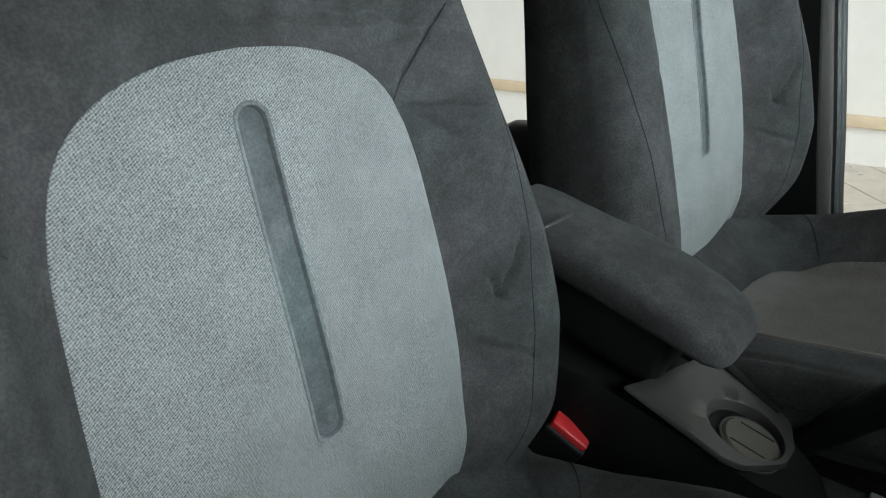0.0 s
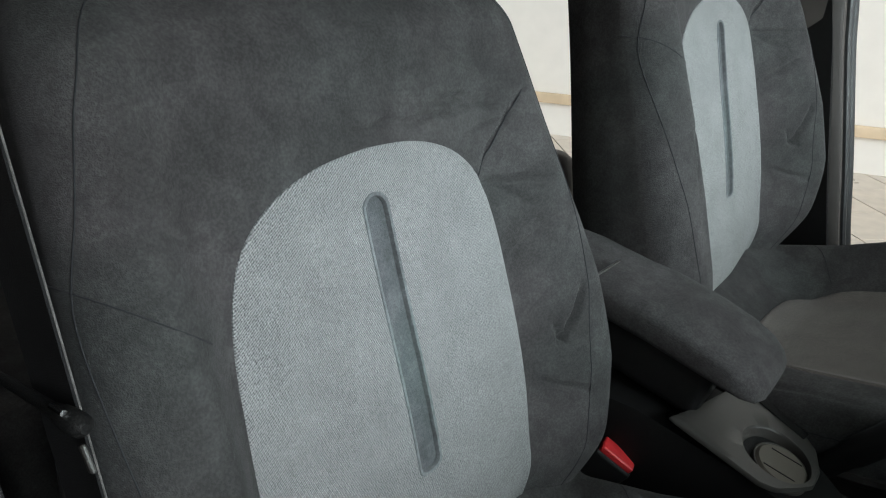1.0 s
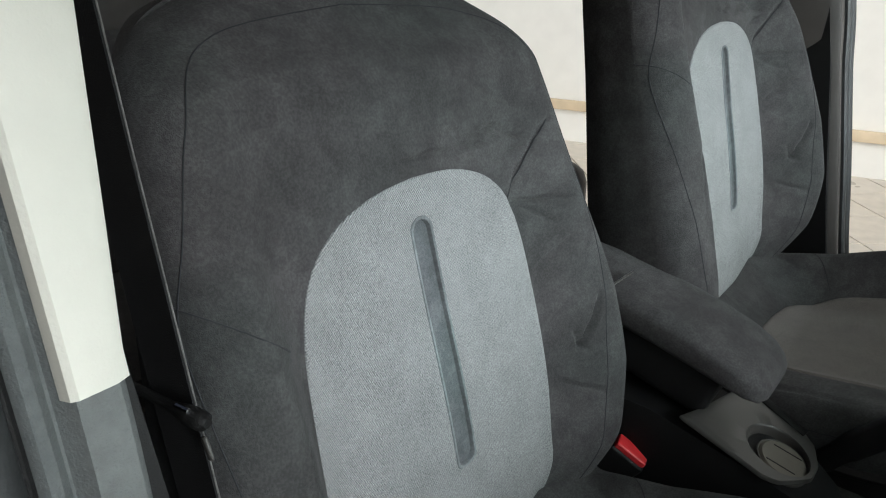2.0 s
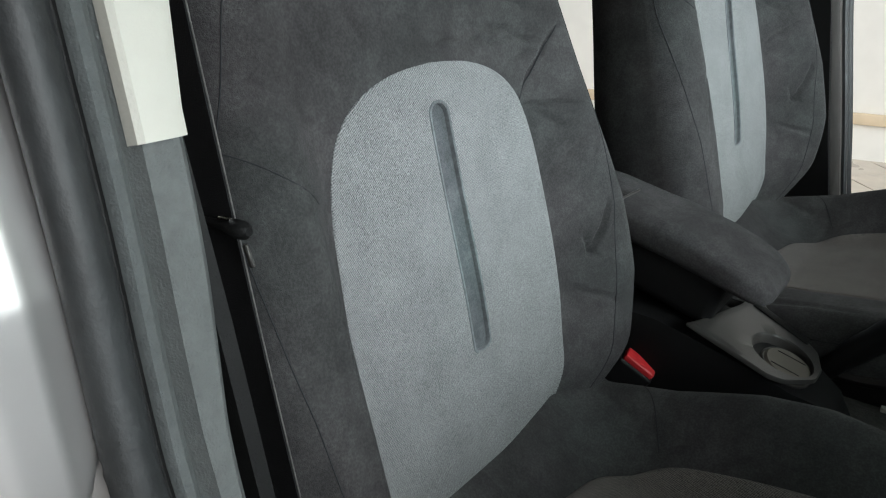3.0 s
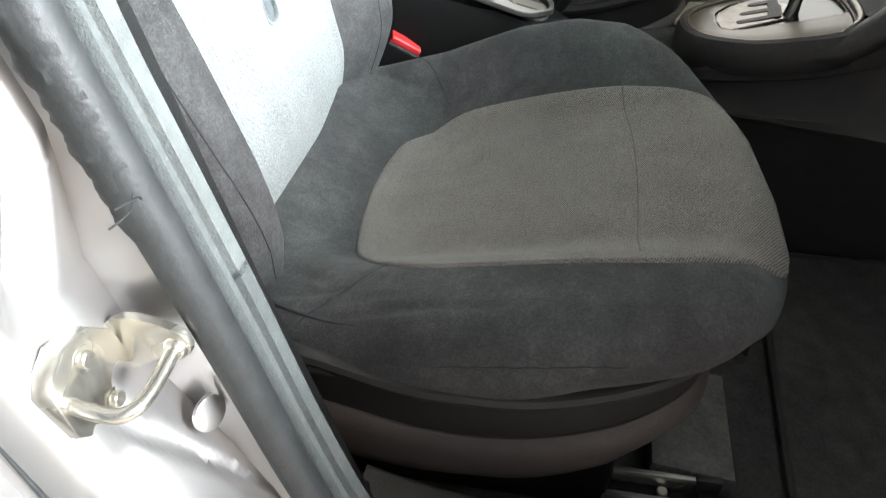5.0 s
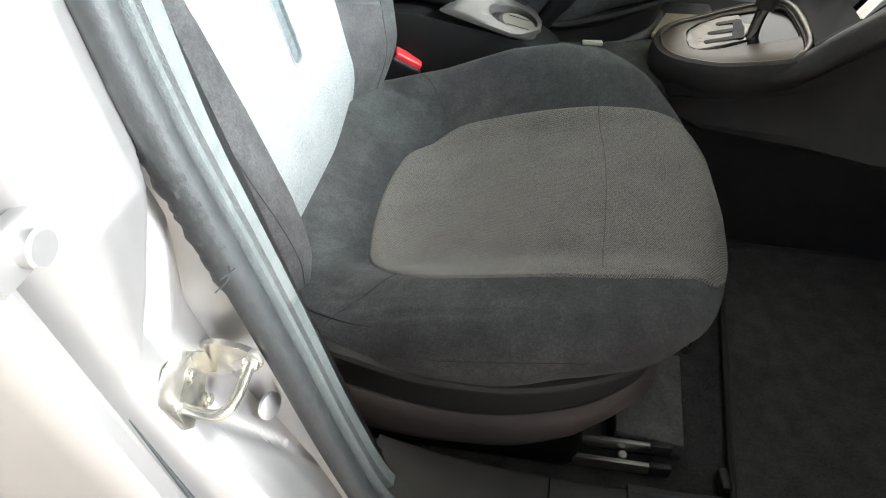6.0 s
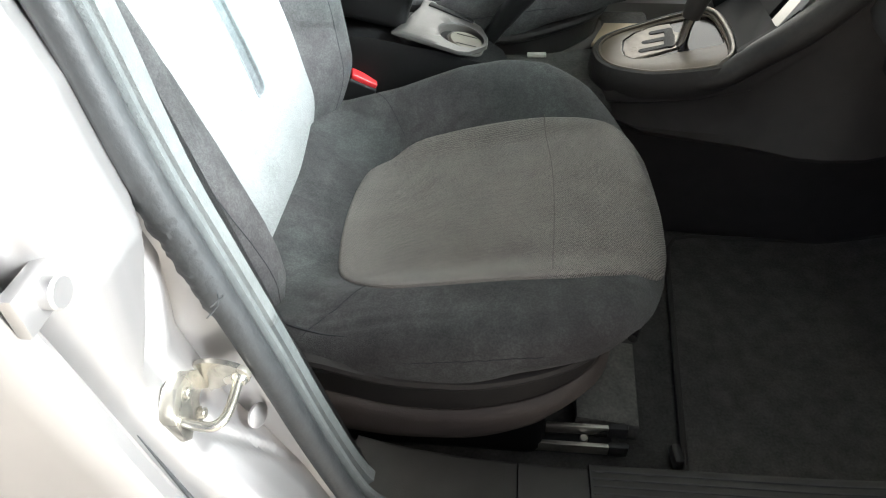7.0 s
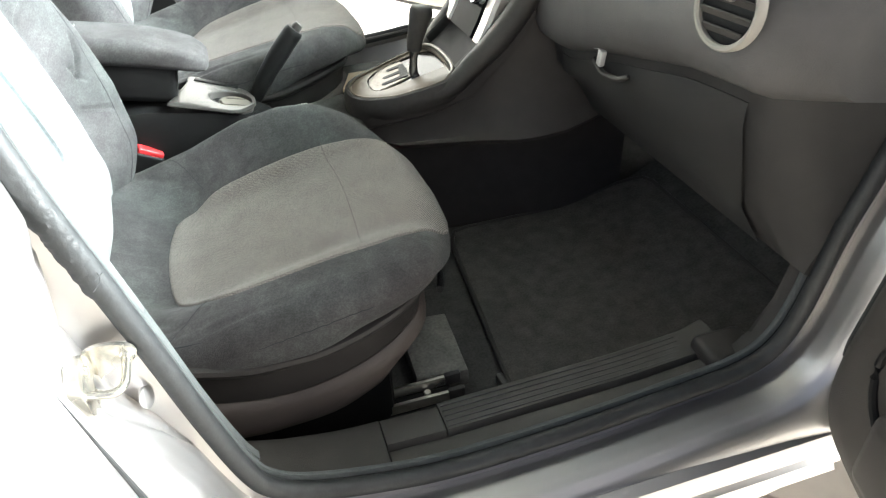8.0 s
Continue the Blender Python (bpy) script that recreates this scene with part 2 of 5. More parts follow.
def smooth(a, b, x):
    t = min(1.0, max(0.0, (x - a) / (b - a)))
    return t * t * (3 - 2 * t)


def lerp(table, x):
    """A smooth value between rows of (x, value)."""
    if x <= table[0][0]:
        return table[0][1]
    for (a, p), (b, q) in zip(table, table[1:]):
        if x <= b:
            return p + (q - p) * (x - a) / (b - a)
    return table[-1][1]


def curve_points(points, per=8):
    """Points of a smooth line through the given ones."""
    pts = [Vector(p) for p in points]
    out = []
    for i in range(len(pts) - 1):
        p0, p1, p2, p3 = pts[max(i - 1, 0)], pts[i], pts[i + 1], pts[min(i + 2, len(pts) - 1)]
        for k in range(per):
            t = k / per
            out.append(0.5 * (2 * p1 + (p2 - p0) * t + (2 * p0 - 5 * p1 + 4 * p2 - p3) * t * t + (3 * p1 - p0 - 3 * p2 + p3) * t ** 3))
    return out + [pts[-1]]


def prism(outline, axis, a, b, bevel=0.0, bm=None):
    """A plate with the given outline (two coordinates) between a and b along axis 'x', 'y' or 'z'."""
    put = {"x": lambda p, h: (h, p[0], p[1]), "y": lambda p, h: (p[0], h, p[1]), "z": lambda p, h: (p[0], p[1], h)}[axis]
    own = bmesh.new()
    surf([[put(p, a) for p in outline], [put(p, b) for p in outline]], True, True, own)
    if bevel:
        es = [e for e in own.edges if len({along(v, axis) for v in e.verts}) == 1]
        bmesh.ops.bevel(own, geom=es, offset=bevel, segments=2, profile=0.5, affect="EDGES")
    if bm is None:
        return own
    me = bpy.data.meshes.new("tmp")
    own.to_mesh(me)
    own.free()
    bm.from_mesh(me)
    bpy.data.meshes.remove(me)
    return bm


def hexagon(c, r, h, axis, n=6):
    q = Vector(axis).to_track_quat("Z", "Y")
    rows = [[Vector(c) + q @ Vector((math.cos(k * math.tau / n) * rr, math.sin(k * math.tau / n) * rr, z)) for k in range(n)] for rr, z in ((r, 0), (r, h * 0.8), (r * 0.85, h))]
    return surf(rows, True, True)


def along(v, axis):
    return round({"x": v.co.x, "y": v.co.y, "z": v.co.z}[axis], 6)

# ---- the ground and the outside ----
thing("ground", box((0.3, 0.3, -0.056), (400, 400, 0.1), 0), GROUT, "brown joints of the tiled forecourt under the car", "ground", kind="structure")
WALL_TURN = pose(-0.75, 3.95, 0, 0, 0, 17)
ob = thing("wall_outside", box((0, 0.1, 1.9), (16, 0.2, 3.8), 0.01), WALL, "bright white painted wall beyond the car", "wall", kind="structure")
ob.matrix_world = WALL_TURN
ob = thing("trim", box((-2.4, -0.016, 0.25), (7.4, 0.03, 0.065), 0.006), BAND, "beige band along the white wall", "trim", kind="structure")
ob.matrix_world = WALL_TURN
ob = thing("wall_socket", box((1.40, -0.012, 0.44), (0.045, 0.02, 0.07), 0.004), CHARCOAL, "small grey socket on the white wall", "socket")
ob.matrix_world = WALL_TURN

# ---- seats ----
B0, UP, NB = Vector((-0.045, 0, 0.748)), Vector((-0.217, 0, 0.976)), Vector((0.976, 0, 0.217))
HALF = [(-0.24, 0.20), (-0.17, 0.245), (-0.1, 0.268), (-0.03, 0.280), (0.03, 0.284), (0.1, 0.278), (0.2, 0.262), (0.3, 0.247), (0.4, 0.225), (0.44, 0.203), (0.47, 0.165), (0.49, 0.11)]
HALF = [(p.x, p.y) for p in curve_points([(w, h, 0) for w, h in HALF], 6)]
BOLSTER = [(-0.24, 0.03), (-0.1, 0.052), (0.0, 0.06), (0.1, 0.055), (0.2, 0.04), (0.3, 0.025), (0.45, 0.005)]

BOLSTER_OUTER = [(-0.24, 0.022), (-0.19, 0.040), (-0.13, 0.051), (-0.05, 0.053), (0.05, 0.047), (0.15, 0.037), (0.25, 0.024), (0.4, 0.008)]

# creases in the cloth: two ends across and up the backrest, depth and half-width
FURROWS = [(0.146, 0.252, 0.206, 0.320, 0.0030, 0.0026), (0.212, 0.045, 0.240, 0.098, 0.0050, 0.0032), (0.205, 0.064, 0.220, 0.034, 0.0040, 0.0028), (-0.02, 0.318, 0.20, 0.310, 0.0026, 0.0030), (0.0, 0.338, 0.195, 0.314, 0.0022, 0.0034), (0.10, 0.372, 0.20, 0.330, 0.0014, 0.0032), (0.14, 0.238, 0.222, 0.226, 0.0028, 0.0028), (0.09, 0.334, 0.195, 0.302, 0.0026, 0.0026), (0.170, 0.15, 0.230, 0.188, 0.0024, 0.0034), (-0.215, 0.312, -0.14, 0.256, 0.0014, 0.0026), (-0.215, 0.06, -0.19, 0.16, 0.0014, 0.0040), (0.12, 0.285, 0.19, 0.300, 0.0020, 0.0026), (0.165, 0.225, 0.205, 0.20, 0.0024, 0.0030), (0.185, 0.0, 0.235, -0.03, 0.0030, 0.0036)]


# extra depth of the bolster on the driver's door side while that seat is built
FULLER = [0.0]


def inboard(w):
    """The bolster towards the console is a little fuller."""
    return 1 + 0.035 * smooth(-0.2, -0.05, w) * (1 - smooth(0.15, 0.3, w))


def outboard(w):
    """The half-width on the door side, a little less below the shoulders."""
    return 1 - 0.011 * (1 - smooth(0.25, 0.42, w)) / lerp(HALF, w)


def back_at(u, w, lift=0.0):
    """A place on the front of the backrest, u across and w up it."""
    u0, w0 = u, w
    hw, h, t, r = lerp(HALF, w), lerp(BOLSTER, w), abs(u), 0.035
    if u > 0:
        hw *= inboard(w)
    inner, crest = 0.145, hw - 0.02
    if u > 0:
        h += FULLER[0] * smooth(-0.2, 0.0, w) * (1 - smooth(0.25, 0.42, w))
    if u < 0:
        # outer bolster: a short rise beside the insert, then a broad face out to the seam
        h, r, crest = lerp(BOLSTER_OUTER, w), 0.056, 0.200
        hw *= outboard(w)
        inner = lerp([(-0.22, 0.130), (-0.1, 0.150), (0.05, 0.160), (0.3, 0.150)], w)
    e = min(1.0, max(0.0, (t - (hw - r)) / r))
    n = h * smooth(inner, crest, t) - r * (1 - math.sqrt(1 - e * e)) - 0.07 * smooth(0.38, 0.50, w)
    n -= (0.02 + 0.03 * smooth(0.02, 0.20, u)) * smooth(-0.08, -0.22, w)
    n += 0.006 * math.exp(-((w - 0.05) / 0.12) ** 2) * (1 - smooth(0.1, 0.2, t))
    u, w = u + 0.006 * noise.noise(Vector((u * 34, w * 34, 1.3))), w + 0.006 * noise.noise(Vector((u * 34, w * 34, 7.7)))
    for a, b, c, d, deep, wide in FURROWS:
        run = math.hypot(c - a, d - b)
        k = min(1.0, max(0.0, ((u - a) * (c - a) + (w - b) * (d - b)) / run ** 2))
        off = math.hypot(u - a - k * (c - a), w - b - k * (d - b))
        if off < 4 * wide:
            s = math.sin(math.pi * (0.12 + 0.76 * k))
            n -= 1.45 * deep * s * math.exp(-(off / (1.05 * wide)) ** 2)
            n += 0.15 * deep * s * math.exp(-((off - 2.2 * wide) / wide) ** 2)
    return B0 + UP * w0 + Vector((0, 1, 0)) * u0 + NB * (n + lift)


CUSHION_MID = [(-0.10, 0.632), (-0.06, 0.625), (-0.02, 0.606), (0.02, 0.580), (0.06, 0.561), (0.1, 0.556), (0.2, 0.575), (0.3, 0.601), (0.38, 0.617), (0.44, 0.620), (0.475, 0.610), (0.51, 0.575)]
CUSHION_CREST = [(-0.10, 0.622), (-0.05, 0.610), (0, 0.604), (0.1, 0.630), (0.2, 0.668), (0.27, 0.682), (0.33, 0.680), (0.4, 0.656), (0.45, 0.630), (0.51, 0.58)]
CUSHION_OUTER = [(-0.10, 0.618), (-0.05, 0.600), (0, 0.588), (0.1, 0.598), (0.2, 0.616), (0.3, 0.633), (0.38, 0.642), (0.43, 0.637), (0.47, 0.612), (0.51, 0.578)]
CUSHION_RIM = [(-0.10, 0), (-0.095, 0.2), (-0.04, 0.253), (0.1, 0.268), (0.2, 0.273), (0.3, 0.272), (0.37, 0.264), (0.421, 0.232), (0.458, 0.179), (0.484, 0.101), (0.495, 0)]
_half = [(p.x, p.y) for p in curve_points([(x, y, 0) for x, y in CUSHION_RIM], 5)]
CUSHION_LOOP = _half + [(x, -y) for x, y in reversed(_half[1:-1])]
_polar = sorted((math.atan2(y, x - 0.2), math.hypot(x - 0.2, y)) for x, y in CUSHION_LOOP)
_polar = [(_polar[-1][0] - math.tau, _polar[-1][1])] + _polar + [(_polar[0][0] + math.tau, _polar[0][1])]

# rucks in the cushion's cloth at its rear outer corner: two ends, depth and half-width
RUCKS = [(0.01, -0.225, 0.09, -0.215, 0.0040, 0.0060), (0.05, -0.236, 0.13, -0.222, 0.0034, 0.0050), (0.03, -0.19, 0.08, -0.215, 0.0026, 0.0045), (0.07, -0.245, 0.16, -0.238, 0.0030, 0.0050), (0.02, 0.21, 0.08, 0.19, 0.0035, 0.0050), (0.10, -0.235, 0.24, -0.24, 0.0022, 0.0040)]


def cushion_at(x, y, lift=0.0):
    """A place on the top of the cushion."""
    f = math.hypot(x - 0.2, y) / lerp(_polar, math.atan2(y, x - 0.2))
    c, k = lerp(CUSHION_MID, x), lerp(CUSHION_CREST, x)
    e = min(1.0, max(0.0, (f - 0.84) / 0.16)) * smooth(-0.07, 0.02, x)
    for a, b, g, d, deep, wide in RUCKS:
        run = math.hypot(g - a, d - b)
        t = min(1.0, max(0.0, ((x - a) * (g - a) + (y - b) * (d - b)) / run ** 2))
        off = math.hypot(x - a - t * (g - a), y - b - t * (d - b))
        if off < 4 * wide:
            c -= deep * math.sin(math.pi * (0.12 + 0.76 * t)) * math.exp(-(off / wide) ** 2)
            k -= deep * math.sin(math.pi * (0.12 + 0.76 * t)) * math.exp(-(off / wide) ** 2)
    if y < 0:
        # the outer bolster stands lower and turns over sooner
        k = lerp(CUSHION_OUTER, x) + (k - lerp(CUSHION_CREST, x))
        z = c + (k - c) * smooth(0.11, 0.195, -y) - 0.035 * (1 - math.sqrt(1 - e * e))
    else:
        z = c + (k - c) * smooth(0.13, 0.248, y) - 0.035 * (1 - math.sqrt(1 - e * e))
    return Vector((x, y, z + lift))


def skin(at, a, b, lift):
    """A place lifted off a surface along its own normal."""
    d = 0.004
    p = at(a, b)
    n = (at(a + d, b) - at(a - d, b)).cross(at(a, b + d) - at(a, b - d)).normalized()
    if n.dot(Vector((0.3, 0, 1))) < 0:
        n = -n
    return p + n * lift


def resample(loop, n):
    """n points at even steps along a closed loop of pairs."""
    pts = [Vector((x, y, 0)) for x, y in loop] + [Vector((*loop[0], 0))]
    run = [0.0]
    for p, q in zip(pts, pts[1:]):
        run.append(run[-1] + (q - p).length)
    out, j = [], 0
    for i in range(n):
        s = run[-1] * i / n
        while run[j + 1] < s:
            j += 1
        t = (s - run[j]) / (run[j + 1] - run[j])
        p = pts[j].lerp(pts[j + 1], t)
        out.append((p.x, p.y))
    return out


def mirrored(half):
    """A closed loop from its right half, given from top to bottom."""
    pts = [(p.x, p.y) for p in curve_points([(x, y, 0) for x, y in half], 6)]
    return pts + [(-x, y) for x, y in reversed(pts[1:-1])]


def seam(at, pairs, r=0.0007, lift=0.0, per=6):
    return tube([skin(at, p.x, p.y, lift) for p in curve_points([(a, b, 0) for a, b in pairs], per)], r, 6)


BACK_INSERT = mirrored([(0, 0.302), (0.05, 0.298), (0.092, 0.286), (0.122, 0.267), (0.142, 0.240), (0.155, 0.195), (0.162, 0.13), (0.167, 0.06), (0.168, 0), (0.165, -0.06), (0.164, -0.11), (0.162, -0.16), (0.158, -0.20), (0.08, -0.215), (0, -0.217)])
STRIPE_LOOP = [(u + 0.003 - 0.03 * w, w) for u, w in mirrored([(0, 0.266), (0.0055, 0.2652), (0.0105, 0.2625), (0.0138, 0.2580), (0.0152, 0.251), (0.0155, 0.2), (0.0157, 0.13), (0.0160, 0.05), (0.0158, 0.008), (0.0145, 0.0025), (0.0110, -0.001), (0.0055, -0.0022), (0, -0.0025)])]
SEAT_INSERT = [(y, x - 0.009) for x, y in mirrored([(0, 0.491), (0.05, 0.490), (0.1, 0.484), (0.146, 0.466), (0.173, 0.430), (0.179, 0.36), (0.179, 0.28), (0.178, 0.2), (0.171, 0.125), (0.146, 0.084), (0.112, 0.056), (0.06, 0.046), (0, 0.043)])]

# the insert reaches further out at its rear outer corner and less at its front
SEAT_INSERT = [(x + 0.010 * smooth(0.2, 0.06, x), y * (1 + 0.03 * smooth(0.26, 0.10, x) - 0.08 * smooth(0.36, 0.45, x)) if y < 0 else y) for x, y in SEAT_INSERT]


def sag(x):
    """How far the cushion's lower edge and the shields rise to either end."""
    return 0.006 + 0.026 * smooth(0.17, 0.04, x) + 0.030 * smooth(0.22, 0.40, x)


def car_seat(label):
    seat = empty("front_seat", (0.2, 0, 0.30), label, "car seat", "front seats")
    # backrest: front skin, sides and back in one closed loft
    rows = []
    for i in range(380):
        w = -0.24 + 0.73 * i / 379
        hw = lerp(HALF, w)
        shrink = smooth(0.36, 0.49, w)
        front = [back_at(hw * math.sin(math.pi / 2 * k / 120) * (inboard(w) if k > 0 else outboard(w)), w) for k in range(-120, 121)]
        deep = -0.115 + 0.03 * shrink
        rear = [B0 + UP * w + Vector((0, hw * a * (inboard(w) if a > 0 else outboard(w)), 0)) + NB * n for a, n in ((1.0, -0.035 - 0.05 * shrink), (0.985, deep * 0.75 - 0.02 * shrink), (0.93, deep - 0.002), (0.5, deep - 0.012), (0, deep - 0.015), (-0.5, deep - 0.012), (-0.93, deep - 0.002), (-0.985, deep * 0.75 - 0.02 * shrink), (-1.0, -0.035 - 0.05 * shrink))]
        rows.append(front + rear)
    back = part("backrest", surf(rows, True, True), SUEDE, seat, "dark slate suede backrest with raised side bolsters")
    # woven insert round the sunk stripe
    n = 128
    outer, inner = resample(BACK_INSERT, n), resample(STRIPE_LOOP, n)
    rows = []
    for k in range(31):
        t = max(0.0, (k - 2) / 28)
        lift = -0.003 if k == 0 else (0.0010 if k == 1 else 0.0022 + 0.0033 * smooth(0.0, 0.7, t))
        s = 1.0 if k == 0 else (0.996 if k == 1 else 0.986)
        loop = []
        for (a, b), (c, d) in zip(outer, inner):
            oa, ob = a * s, (b - 0.06) * s + 0.06
            loop.append(skin(back_at, oa + (c - oa) * t, ob + (d - ob) * t, lift if k < 30 else 0.0052))
        rows.append(loop)
    part("insert", surf(rows, True), CLOTH, seat, "light grey twill insert of the backrest")
    rows = [[skin(back_at, a, b, 0.0052) for a, b in inner]]
    def sunk(s, lift):
        return [skin(back_at, 0.003 - 0.03 * b + (a - 0.003 + 0.03 * b) * s, 0.13 + (b - 0.13) * (1 - (1 - s) * 0.11), lift) for a, b in inner]

    part("stripe_rim", surf(rows + [sunk(0.96, 0.0062), (sunk(0.88, 0.0064)), sunk(0.80, 0.0058), sunk(0.76, 0.0040), sunk(0.75, 0.0006)], True), STRIPE_RIM, seat, "pale slate rolled rim of the stripe")
    rows = [sunk(0.76, 0.0012), sunk(0.70, 0.0010), sunk(0.4, 0.0008)]
    rows.append([skin(back_at, 0.003 - 0.03 * b, 0.13 + (b - 0.13) * 0.95, 0.0008) for a, b in inner])
    part("stripe", surf(rows, True), STRIPE, seat, "sunk slate suede stripe")
    for s in (1, -1):
        if s > 0:
            part("seam", seam(back_at, [(0.138, 0.243), (0.168, 0.275), (0.205, 0.318)], 0.0009), THREAD, seat)
        else:
            part("seam", seam(back_at, [(-0.244, 0.268), (-0.218, 0.246), (-0.176, 0.208)]), THREAD, seat)
        part("seam", seam(back_at, [(s * 0.176, -0.215), (s * 0.205, -0.165), (s * 0.223, -0.10), (s * 0.236, -0.02), (s * 0.242, 0.05), (s * 0.246, 0.107), (s * 0.246, 0.18), (s * 0.241, 0.25), (s * 0.226, 0.312), (s * 0.209, 0.375), (s * 0.186, 0.42), (s * 0.15, 0.442), (s * 0.1, 0.452), (0, 0.46)]), THREAD, seat)
    # headrest on two posts
    for s in (1, -1):
        p = B0 + UP * 0.47 + NB * -0.075 + Vector((0, s * 0.08, 0))
        part("post_collar", tube([p, p + UP * 0.018, p + UP * 0.03], [0.016, 0.015, 0.010], 14), BLACK, seat)
        part("headrest_post", tube([p + UP * 0.02, p + UP * 0.09], 0.006, 12), CHROME, seat)
    rows = []
    for i in range(17):
        a = math.pi * i / 16
        w, k = 0.62 - 0.085 * math.cos(a), math.sin(a) ** 0.5 if 0 < i < 16 else 0.12
        rows.append([B0 + UP * w + Vector((0, math.copysign(abs(math.cos(b)) ** 0.6, math.cos(b)) * 0.13 * k, 0)) + NB * (-0.06 + math.copysign(abs(math.sin(b)) ** 0.7, math.sin(b)) * 0.05 * k) for b in [math.tau * j / 28 for j in range(28)]])
    part("headrest", surf(rows, True, True), SUEDE, seat)
    # cushion
    loop = resample(CUSHION_LOOP, 260)
    rows = []
    for k in range(64):
        f = 0.03 + 0.97 * math.sin(math.pi / 2 * k / 63)
        rows.append([cushion_at(0.2 + (x - 0.2) * f, y * f) for x, y in loop])
    for t, z in ((0.1, 0.594), (0.3, 0.578), (0.62, 0.557), (0.9, 0.539), (1.0, 0.532), (1.25, 0.529)):
        ring_row = []
        for x, y in loop:
            tuck = t * t * smooth(0.20, 0.49, x)
            px, py = x - 0.075 * tuck - 0.02 * (t > 1), y * (1 - 0.09 * tuck - 0.03 * (t > 1)) + math.copysign(0.003, y) * math.sin(math.pi * min(1, t))
            ring_row.append(Vector((px, py, min(z + sag(x) * min(1, t), cushion_at(x, y).z - 0.004 - 0.02 * t))))
        rows.append(ring_row)
    part("cushion", surf(rows, True, True), SUEDE, seat, "dark suede seat cushion with high side bolsters")
    outer = resample(SEAT_INSERT, 96)
    rows = []
    for k in range(17):
        f = (1.0, 0.993, 0.98)[k] if k < 3 else 0.98 * (1 - (k - 2) / 14.2)
        lift = (-0.003, 0.001, 0.003)[k] if k < 3 else 0.0035
        rows.append([skin(cushion_at, 0.25 + (x - 0.25) * f, y * f, lift) for x, y in outer])
    bm = surf(rows, True)
    bm.verts.ensure_lookup_table()
    bm.faces.new(bm.verts[-96:])
    part("seat_insert", bm, SEATCLOTH, seat, "grey-brown woven insert of the cushion")
    part("seam", seam(cushion_at, [(0.331, 0.172), (0.341, 0.08), (0.343, 0), (0.341, -0.08), (0.335, -0.172)], 0.0007, 0.0032), FOLD, seat)
    for s in (1, -1):
        part("seam", seam(cushion_at, [(0.115, s * 0.172), (0.085, s * 0.215), (0.052, s * 0.25)]), THREAD, seat)
        rim = [p for p in loop if (0.0 if s > 0 else 0.17) < p[0] < (0.385 if s > 0 else 0.33) and p[1] * s > 0.2]
        rim.sort()
        part("seam", tube([cushion_at(x, y) + Vector((0, s * 0.0003, -0.0035)) for x, y in rim], 0.0008, 6), THREAD, seat)
    # black bar laid along the tucked crease to draw its shade
    fold = [skin(cushion_at, p.x, p.y, -0.0005) for p in curve_points([(0.0, -0.222, 0), (0.03, -0.236, 0), (0.065, -0.246, 0), (0.105, -0.252, 0)], 5)]
    part("fold", tube(fold, [0.0034 - 0.0028 * i / (len(fold) - 1) for i in range(len(fold))], 6), THREAD, seat, "black bar for the shade in a tucked fold of the cloth")
    # side shields, base and rails
    for s in (-1, 1):
        path = [(p.x, p.y * s * -1) for p in curve_points([(-0.08, -0.25, 0), (0.0, -0.262, 0), (0.12, -0.268, 0), (0.25, -0.268, 0), (0.33, -0.258, 0), (0.38, -0.235, 0), (0.41, -0.2, 0), (0.425, -0.14, 0)], 6)]
        lip_rows, up_rows, low_rows = [], [], []
        for i, (x, y) in enumerate(path):
            a, b = path[max(i - 1, 0)], path[min(i + 1, len(path) - 1)]
            d = Vector((b[0] - a[0], b[1] - a[1], 0)).normalized()
            o = Vector((d.y, -d.x, 0)) * (1 if s == -1 else -1)
            low = lerp([(-0.1, 0.384), (0.1, 0.388), (0.26, 0.399), (0.33, 0.415), (0.38, 0.445), (0.45, 0.466)], x)
            mid = lerp([(-0.1, 0.472), (0.2, 0.468), (0.33, 0.479), (0.45, 0.499)], x)
            low += 0.6 * sag(x)
            mid += 0.8 * sag(x)
            p = Vector((x, y, 0))
            e = sag(x)
            lip_rows.append([p + o * q + Vector((0, 0, z + e)) for q, z in ((-0.02, 0.539), (0.001, 0.542), (0.007, 0.539), (0.009, 0.533), (0.006, 0.526), (0.0, 0.521), (-0.02, 0.520))])
            up_rows.append([p + o * q + Vector((0, 0, z)) for q, z in ((-0.02, 0.526 + e), (-0.001, 0.524 + e), (-0.004, 0.512 + e), (-0.007, mid + 0.01), (-0.009, mid), (-0.03, mid))])
            low_rows.append([p + o * q + Vector((0, 0, z)) for q, z in ((-0.03, mid - 0.001), (-0.007, mid - 0.001), (-0.002, mid - 0.006), (0.001, mid - 0.018), (0.001, (mid + low) / 2 - 0.004), (-0.004, low + 0.018), (-0.013, low + 0.004), (-0.035, low))])
        part("shield_lip", surf(lip_rows), SHIELD, seat, "rounded dark grey lip under the cloth")
        part("side_shield", surf(up_rows), SHIELD, seat, "dark grey plastic side shield")
        part("lower_shield", surf(low_rows), BROWNISH, seat, "taupe plastic lower side shield")
        for dy in (0.186, 0.207):
            bm = box((0.385, s * dy, 0.338 - (dy - 0.186) * 0.7), (0.13, 0.007, 0.020), 0.002)
            part("rail", bm, STEEL, seat, "bare steel seat rail")
            part("rail_cap", box((0.452, s * dy, 0.339 - (dy - 0.186) * 0.7), (0.028, 0.010, 0.024), 0.003), GREYPLASTIC, seat, "grey plastic rail end")
